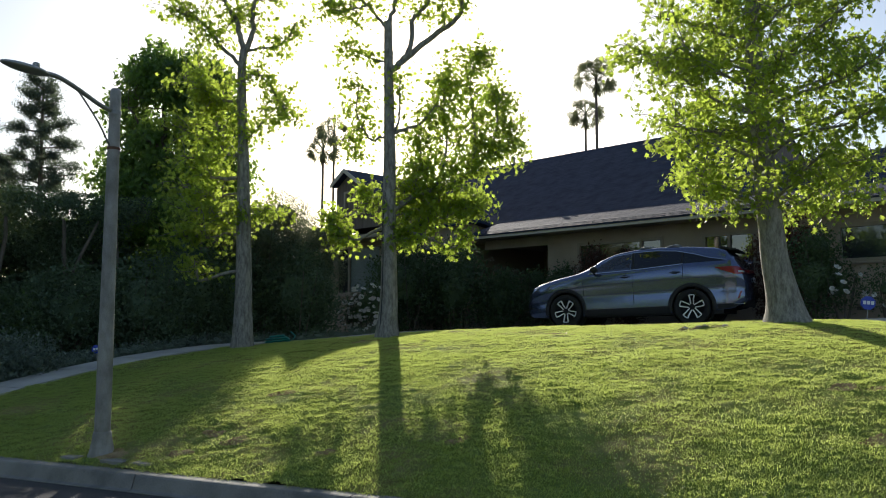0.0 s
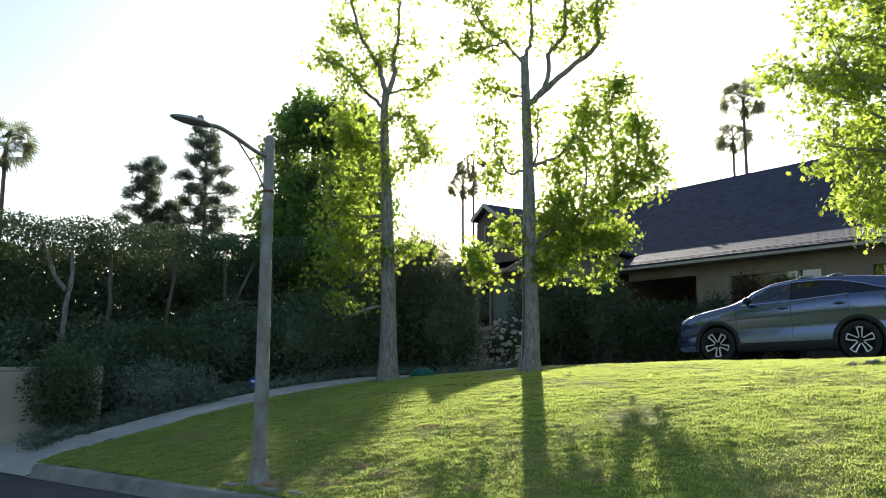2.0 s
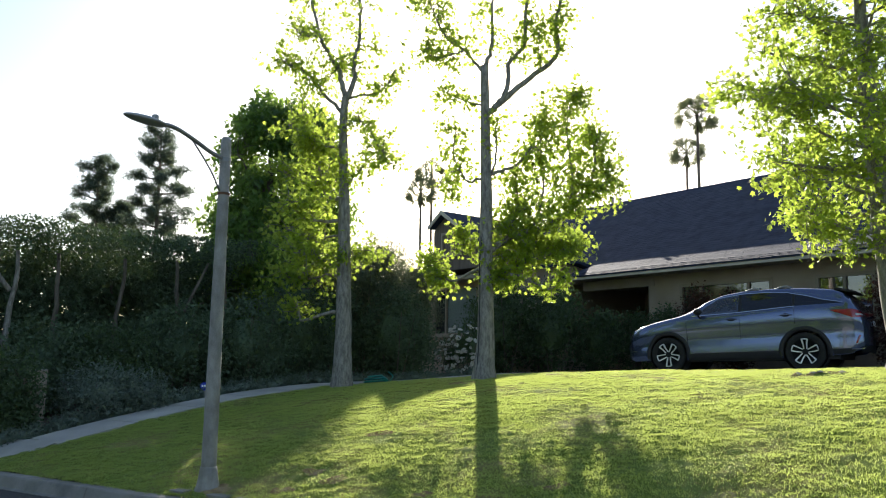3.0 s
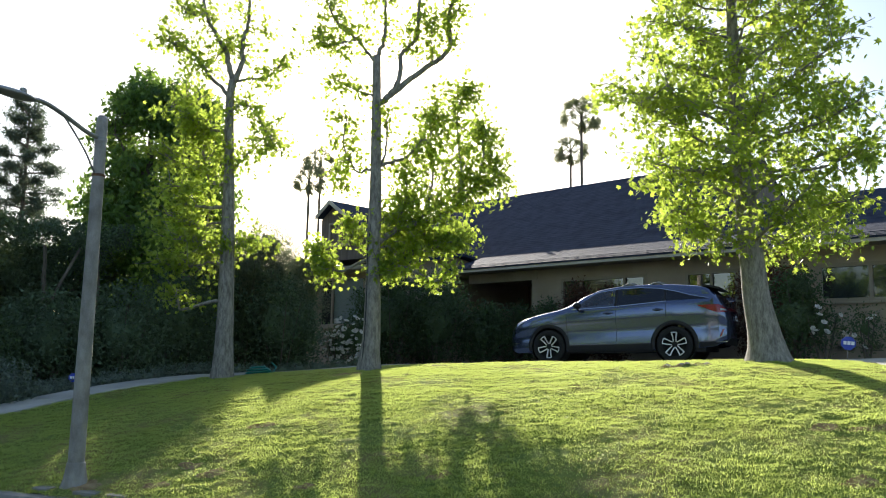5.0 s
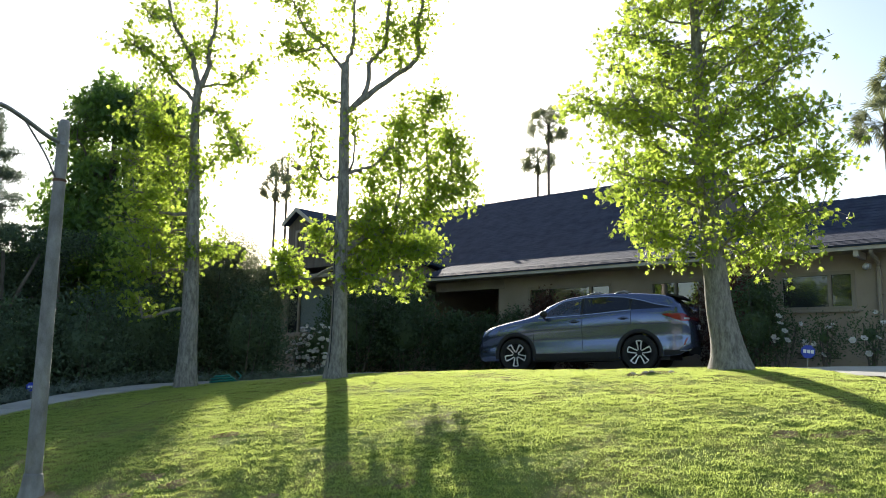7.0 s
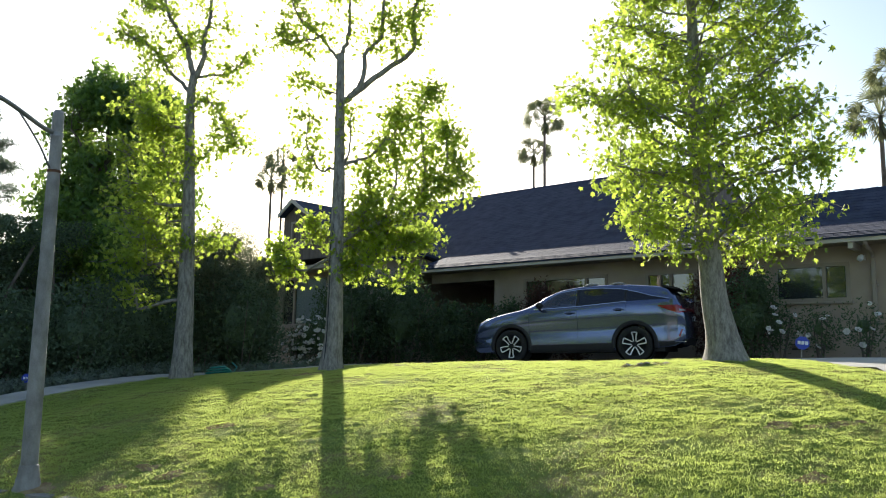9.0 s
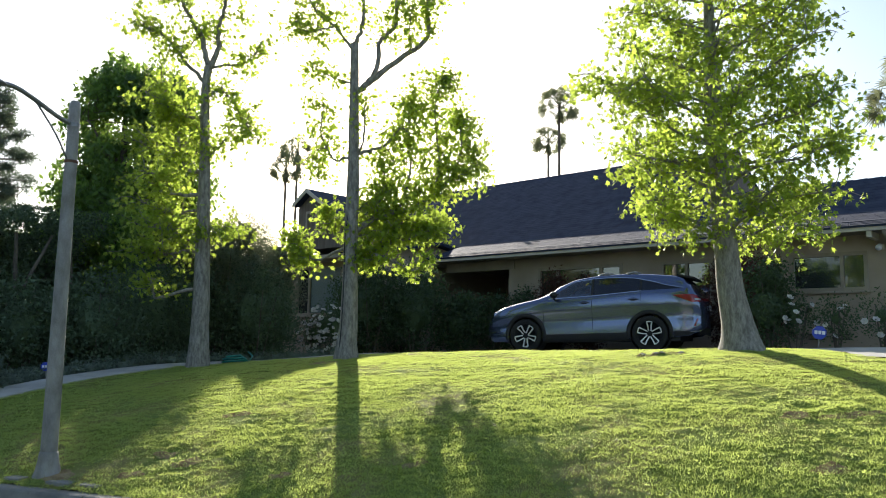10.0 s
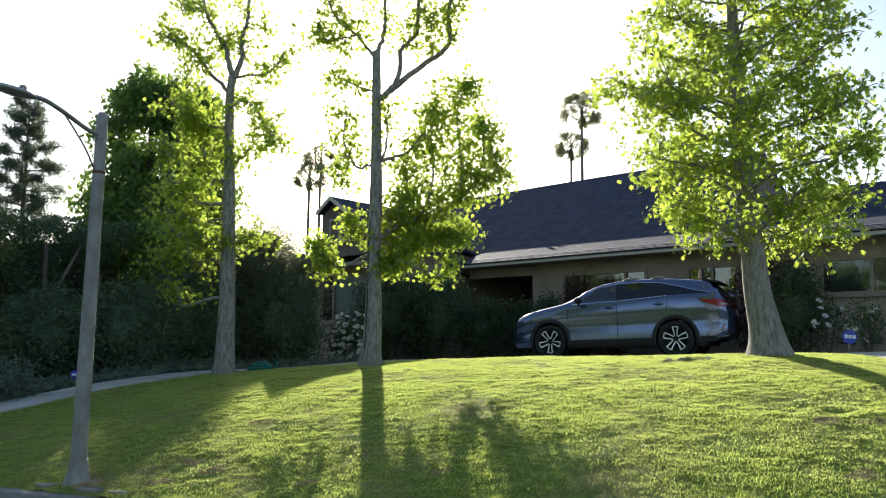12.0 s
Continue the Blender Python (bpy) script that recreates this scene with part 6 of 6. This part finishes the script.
patch("pillar", -1.25, -1.20, win_low, win_high, CLADDING, car, 0.009, 2, 6, label="gloss black pillar")
patch("door_gap", 0.95, 0.958, 0.46, lambda x: 1.15, CLADDING, car, 0.003, 1, 10)
patch("door_gap", -0.17, -0.162, 0.45, lambda x: 1.20, CLADDING, car, 0.003, 1, 10)
patch("door_gap", -1.25, -1.242, 0.93, lambda x: 1.27, CLADDING, car, 0.003, 1, 10)
patch("sill_cladding", -0.95, 0.95, 0.26, lambda x: 0.40 - 0.01 * x, CLADDING, car, 0.012, 20, 3, label="black sill cladding")
patch("bumper_cladding", -2.42, -1.90, lambda x: edge_soft(x, BOTTOM) + 0.01, lambda x: max(0.42, edge_soft(x, BOTTOM) + 0.03), CLADDING, car, 0.008, 12, 3, label="black bumper cladding")
patch("tail_lamp", -2.44, -1.91, lambda x: table(x, [(-2.44, 1.03), (-2.3, 1.01), (-1.91, 1.165)]), lambda x: table(x, [(-2.44, 1.10), (-2.36, 1.16), (-2.3, 1.185), (-1.91, 1.178)]), RED_LENS, car, 0.010, 14, 4, label="red tail lamp")
patch("tail_lamp_end", -2.445, -2.33, lambda x: 1.055, lambda x: table(x, [(-2.445, 1.085), (-2.33, 1.10)]), CLEAR_LENS, car, 0.016, 6, 2, label="clear end of the tail lamp")
patch("head_lamp", 1.72, 2.17, lambda x: table(x, [(1.72, 1.09), (2.0, 0.96), (2.17, 0.87)]), lambda x: table(x, [(1.72, 1.10), (2.0, 1.03), (2.17, 0.93)]), CLEAR_LENS, car, 0.008, 12, 4, label="clear head lamp")
patch("grille_edge", 2.335, 2.36, 0.47, lambda x: 0.89, CHROME, car, 0.012, 2, 8, label="chrome grille edge", shift=-0.28)
patch("fog_trim", 2.14, 2.35, 0.455, lambda x: 0.478, CHROME, car, 0.012, 6, 1, label="chrome corner trim")
patch("fog_trim", 2.325, 2.35, 0.36, lambda x: 0.47, CHROME, car, 0.013, 1, 3, label="chrome corner trim")
patch("reflector", -2.325, -2.295, 0.52, lambda x: 0.67, RED_LENS, car, 0.01, 1, 4, label="red reflector", shift=-0.4)
patch("bumper_trim", -2.45, -2.22, lambda x: table(x, [(-2.45, 0.455), (-2.42, 0.405), (-2.22, 0.40)]), lambda x: table(x, [(-2.45, 0.475), (-2.42, 0.423), (-2.22, 0.414)]), CHROME, car, 0.014, 10, 1, label="chrome bumper strip")

# arch cladding, wheels
for sx in (-1, 1):
    for sy in (-1, 1):
        verts, faces = [], []
        for i in range(31):
            a = math.radians(-12 + 204 * i / 30)
            for r, dy in ((0.405, -0.06), (0.412, 0.014), (0.492, 0.012), (0.50, -0.02)):
                x, z = sx * AXLE + r * math.cos(a), 0.385 + r * math.sin(a)
                verts.append((x, sy * (side_y(x, max(z, 0.30)) + dy), z))
        for i in range(30):
            for j in range(3):
                faces.append((i * 4 + j, i * 4 + 4 + j, i * 4 + 5 + j, i * 4 + 1 + j))
        link("arch_trim", data("arch_trim", verts, faces), CLADDING, car, "black wheel arch trim", smooth=True)
        bm = bmesh.new()
        tube(bm, [(sx * AXLE, sy * 0.55, 0.385), (sx * AXLE, sy * 0.88, 0.385)], 0.425, 28, closed=False)
        v = [bm.verts.new((sx * AXLE + 0.43 * math.cos(i * math.pi / 14), sy * 0.56, 0.385 + 0.43 * math.sin(i * math.pi / 14))) for i in range(28)]
        bm.faces.new(v)
        part("wheel_well", bm, CLADDING, car)


def wheel(x, y, out):
    w = new("wheel")
    w.parent = car
    w.location, w.rotation_euler = (x, y, 0.378), (0, 0.63 if x > 0 else 0.0, 0)
    prof = [(0.268, -0.10), (0.29, -0.115), (0.345, -0.12), (0.372, -0.095), (0.378, -0.05), (0.378, 0.05), (0.372, 0.095), (0.345, 0.12), (0.29, 0.115), (0.268, 0.10)]

    def ring(name, prof, material, label="", n=48):
        verts, faces = [], []
        for i in range(n):
            a = 2 * math.pi * i / n
            verts += [(r * math.cos(a), q * out, r * math.sin(a)) for r, q in prof]
        m = len(prof)
        for i in range(n):
            for j in range(m - 1):
                k = (i + 1) % n
                faces.append((i * m + j, k * m + j, k * m + j + 1, i * m + j + 1))
        return link(name, data(name, verts, faces), material, w, label, smooth=True)

    ring("tyre", prof, TYRE)
    rim = ring("rim", [(0.262, 0.10), (0.272, 0.115), (0.264, 0.118), (0.245, 0.10), (0.235, 0.0), (0.0, -0.01)], RIM_BLACK, "dark wheel rim")
    ring("rim_lip", [(0.273, 0.112), (0.268, 0.121), (0.258, 0.112)], RIM_BLACK, "dark rim lip")
    for i in range(5):
        a = math.pi / 2 + 2 * math.pi * i / 5
        for d in (-1, 1):
            bm = bmesh.new()
            c1 = a + d * 0.22
            p0, p1 = Vector((0.055 * math.cos(a + d * 0.5), 0, 0.055 * math.sin(a + d * 0.5))), Vector((0.262 * math.cos(c1), 0, 0.262 * math.sin(c1)))
            mid = Vector((0.16 * math.cos(a + d * 0.215), 0, 0.16 * math.sin(a + d * 0.30)))
            wide = [0.010, 0.011, 0.014]
            vs = []
            for p, h, yy in zip((p0, mid, p1), wide, (0.085, 0.10, 0.112)):
                t = Vector((-p.z, 0, p.x)).normalized()
                vs.append([bm.verts.new(p + t * h + Vector((0, yy * out, 0))), bm.verts.new(p - t * h + Vector((0, yy * out, 0))), bm.verts.new(p - t * h * 1.1 + Vector((0, (yy - 0.035) * out, 0))), bm.verts.new(p + t * h * 1.1 + Vector((0, (yy - 0.035) * out, 0)))])
            for q, r in zip(vs, vs[1:]):
                for k in range(4):
                    bm.faces.new((q[k], q[(k + 1) % 4], r[(k + 1) % 4], r[k]))
            bmesh.ops.recalc_face_normals(bm, faces=bm.faces)
            part("spoke", bm, ALLOY, w, "machined bright spoke")
        bm = bmesh.new()
        arc = [(0.250 * math.cos(a + f), 0.112 * out, 0.250 * math.sin(a + f)) for f in np.linspace(-0.22, 0.22, 7)]
        tube(bm, arc, 0.014, 6)
        part("spoke_end", bm, ALLOY, w, "machined bright spoke end", smooth=True)
    bm = bmesh.new()
    tube(bm, [(0, 0.05 * out, 0), (0, 0.10 * out, 0), (0, 0.108 * out, 0)], [0.062, 0.058, 0.04], 20)
    part("hub", bm, RIM_BLACK, w)


for sx in (-1, 1):
    for sy in (-1, 1):
        wheel(sx * AXLE, sy * 0.815, sy)

# mirrors, handles, roof rails, front and rear faces
for s in (-1, 1):
    bm = bmesh.new()
    lump(bm, (0.66, s * 1.03, 1.265), (0.085, 0.115, 0.075), np.random.default_rng(3), 3, 0.03)
    limb(bm, [(0.72, s * 0.84, 1.20), (0.70, s * 0.93, 1.215), (0.67, s * 1.0, 1.235)], 0.025, 0.03, 8, 6)
    part("mirror", bm, PAINT if s < 0 else CLADDING, car, "dark door mirror", smooth=True)
    for x, z in ((0.0, 1.08), (-1.08, 1.115)):
        bm = bmesh.new()
        y = side_y(x, z)
        limb(bm, [(x - 0.11, s * (y + 0.005), z), (x - 0.08, s * (y + 0.04), z + 0.006), (x + 0.06, s * (y + 0.04), z + 0.004), (x + 0.1, s * (y + 0.005), z)], 0.014, 0.014, 8, 12)
        part("door_handle", bm, PAINT, car, smooth=True)
        bm = bmesh.new()
        made = bmesh.ops.create_uvsphere(bm, u_segments=14, v_segments=8, radius=1.0)
        for v in made["verts"]:
            v.co = Vector((x + 0.085 * v.co.x, s * (y + 0.004 + 0.004 * v.co.y), z + 0.035 * v.co.z))
        part("handle_cup", bm, CLADDING, car, smooth=True)
    for x in (-0.42, -1.02):
        bm = bmesh.new()
        limb(bm, [(x + 0.17, s * 0.605, 1.665), (x + 0.06, s * 0.605, 1.705), (x - 0.06, s * 0.605, 1.71), (x - 0.13, s * 0.605, 1.67)], 0.026, 0.022, 8, 12)
        part("rack_foot", bm, STEEL, car, "grey roof rack foot", smooth=True)
for x in (-0.42, -1.02):
    bm = bmesh.new()
    limb(bm, [(x, -0.6, 1.735), (x, 0, 1.765), (x, 0.6, 1.735)], 0.014, 0.016, 8, 12)
    part("cross_bar", bm, STEEL, car, smooth=True)


def across(name, x, z0, z1, half0, half1, material, lift, label, x1=None, bow=0.10):
    """A panel across the front or the rear of the car."""
    verts, faces = [], []
    for j in range(7):
        z = z0 + (z1 - z0) * j / 6
        xx = x + ((x1 if x1 is not None else x) - x) * j / 6
        h = half0 + (half1 - half0) * j / 6
        for i in range(15):
            f = -1 + 2 * i / 14
            verts.append((xx + lift - math.copysign(bow, xx) * f * f, f * h, z))
    for j in range(6):
        for i in range(14):
            faces.append((j * 15 + i, j * 15 + i + 1, j * 15 + i + 16, j * 15 + i + 15))
    return link(name, data(name, verts, faces), material, car, label, smooth=True)


across("grille", 2.47, 0.30, 0.80, 0.36, 0.44, CLADDING, 0.045, "black front grille", 2.455, 0.05)
across("front_bumper", 2.42, 0.28, 0.35, 0.55, 0.58, CLADDING, 0.03, "black lower bumper", 2.45, 0.20)
across("rear_bumper", -2.46, 0.34, 0.60, 0.70, 0.70, CLADDING, -0.03, "black rear bumper", -2.48, 0.12)
across("plate_panel", -2.50, 0.86, 0.97, 0.16, 0.16, SIGN_WHITE, -0.03, "pale number plate", -2.49, 0.0)
across("tail_bar", -2.50, 1.06, 1.10, 0.56, 0.56, RED_LENS, -0.03, "red tail lamp bar", -2.48, 0.10)
bm = bmesh.new()
v = [bm.verts.new(p) for p in ((-1.95, -0.6, 1.60), (-1.95, 0.6, 1.60), (-2.30, 0.57, 1.52), (-2.30, -0.57, 1.52))]
f = bm.faces.new(v)
g = bmesh.ops.extrude_face_region(bm, geom=[f])
for q in g["geom"]:
    if isinstance(q, bmesh.types.BMVert):
        q.co.z += 0.045
bmesh.ops.recalc_face_normals(bm, faces=bm.faces)
bmesh.ops.bevel(bm, geom=bm.edges[:], offset=0.012, segments=2, affect="EDGES")
part("spoiler", bm, CLADDING, car, "black roof spoiler")

BARE = [(3.95, 11.75, 0.55), (3.5, 11.6, 0.4), (T3[0], T3[1], 0.5), (T2[0], T2[1], 0.35), (T1[0], T1[1], 0.35), (LX, LY, 0.4), (4.3, 8.6, 0.6), (2.9, 7.6, 0.5), (5.6, 8.2, 0.45), (-1.9, 9.6, 0.4), (-2.4, 8.6, 0.35), (1.2, 8.0, 0.35), (6.3, 9.4, 0.4)]
# ---- grass: short blades in tufts all over the lawn ----
def grass(name, label, n, lo, hi, seed, tall, material, thin=False):
    rng = np.random.default_rng(seed)
    k, t = rng.uniform(lo[0], hi[0], n), rng.uniform(lo[1], hi[1], n)
    edge_k = np.interp(np.minimum(k, 10.6), [r[0] for r in WALK_LINE], [r[1] for r in WALK_LINE]) + 0.53
    ok = (k > 0.15) & (t > edge_k) & (k < np.interp(t, [r[0] for r in DRIVE_LINE], [r[1] for r in DRIVE_LINE]))
    k, t = k[ok], t[ok]
    n = len(k)
    x = KN[0] * (k + K0) + KT[0] * t
    y = KN[1] * (k + K0) + KT[1] * t
    patchy = np.array([noise.noise(Vector((a * 0.9, b * 0.9, 2.0))) + 0.6 * noise.noise(Vector((a * 3.1, b * 3.1, 9.0))) for a, b in zip(x, y)])
    keep = rng.uniform(size=n) < (np.clip(0.12 - 1.1 * patchy, 0.03, 0.8) if thin else np.clip(0.95 + 1.1 * patchy, 0.3, 1))
    for bx, by, br in [] if thin else BARE:
        keep &= rng.uniform(size=n) < np.clip(((x - bx) ** 2 + ((y - by) * 1.6) ** 2) / br ** 2, 0.3, 1)
    x, y, patchy = x[keep], y[keep], patchy[keep]
    n = len(x)
    z = np.array([lawn_z(a, b) for a, b in zip(x, y)]) - 0.002
    blades = 5
    root = np.stack([x, y, z], 1)[:, None, :] + np.concatenate([rng.normal(size=(n, blades, 2)) * 0.035, np.zeros((n, blades, 1))], 2)
    tuft = np.array([noise.noise(Vector((a * 7.0, b * 7.0, 4.0))) for a, b in zip(x, y)])
    h = tall * rng.uniform(0.7, 1.15, (n, blades, 1)) * np.clip(1 + 0.3 * patchy + 0.28 * tuft, 0.6, 1.5)[:, None, None]
    a = np.where(rng.uniform(size=(n, blades, 1)) < 0.5, 0.5, -0.5) * math.pi + rng.normal(size=(n, blades, 1)) * 0.75
    lean = rng.uniform(0.45, 1.9, (n, blades, 1))
    side = np.concatenate([-np.sin(a), np.cos(a), np.zeros_like(a)], 2)
    tip = root + np.concatenate([np.cos(a) * lean * h, np.sin(a) * lean * h, h], 2)
    wide = 0.0031 * rng.uniform(0.7, 1.4, (n, blades, 1))
    v = np.stack([root - side * wide, root + side * wide, tip], 2).reshape(-1, 3)
    m = len(v) // 3
    mesh = bpy.data.meshes.new(name)
    mesh.vertices.add(len(v))
    mesh.vertices.foreach_set("co", v.astype(np.float32).ravel())
    mesh.loops.add(len(v))
    mesh.polygons.add(m)
    mesh.loops.foreach_set("vertex_index", np.arange(len(v), dtype=np.int32))
    mesh.polygons.foreach_set("loop_start", np.arange(0, len(v), 3, dtype=np.int32))
    mesh.update(calc_edges=True)
    ob = link(name, mesh, material)
    return tagged(ob, label, "grass", kind="stuff")


grass("grass", "short mown green grass blades on the lawn", 430000, (0.1, -11.8), (9.2, 8.5), 201, 0.022, GRASS)
grass("dry_grass", "straw-coloured dry grass in thin patches of the lawn", 70000, (0.1, -11.8), (9.2, 8.5), 202, 0.024, DRY_GRASS, True)
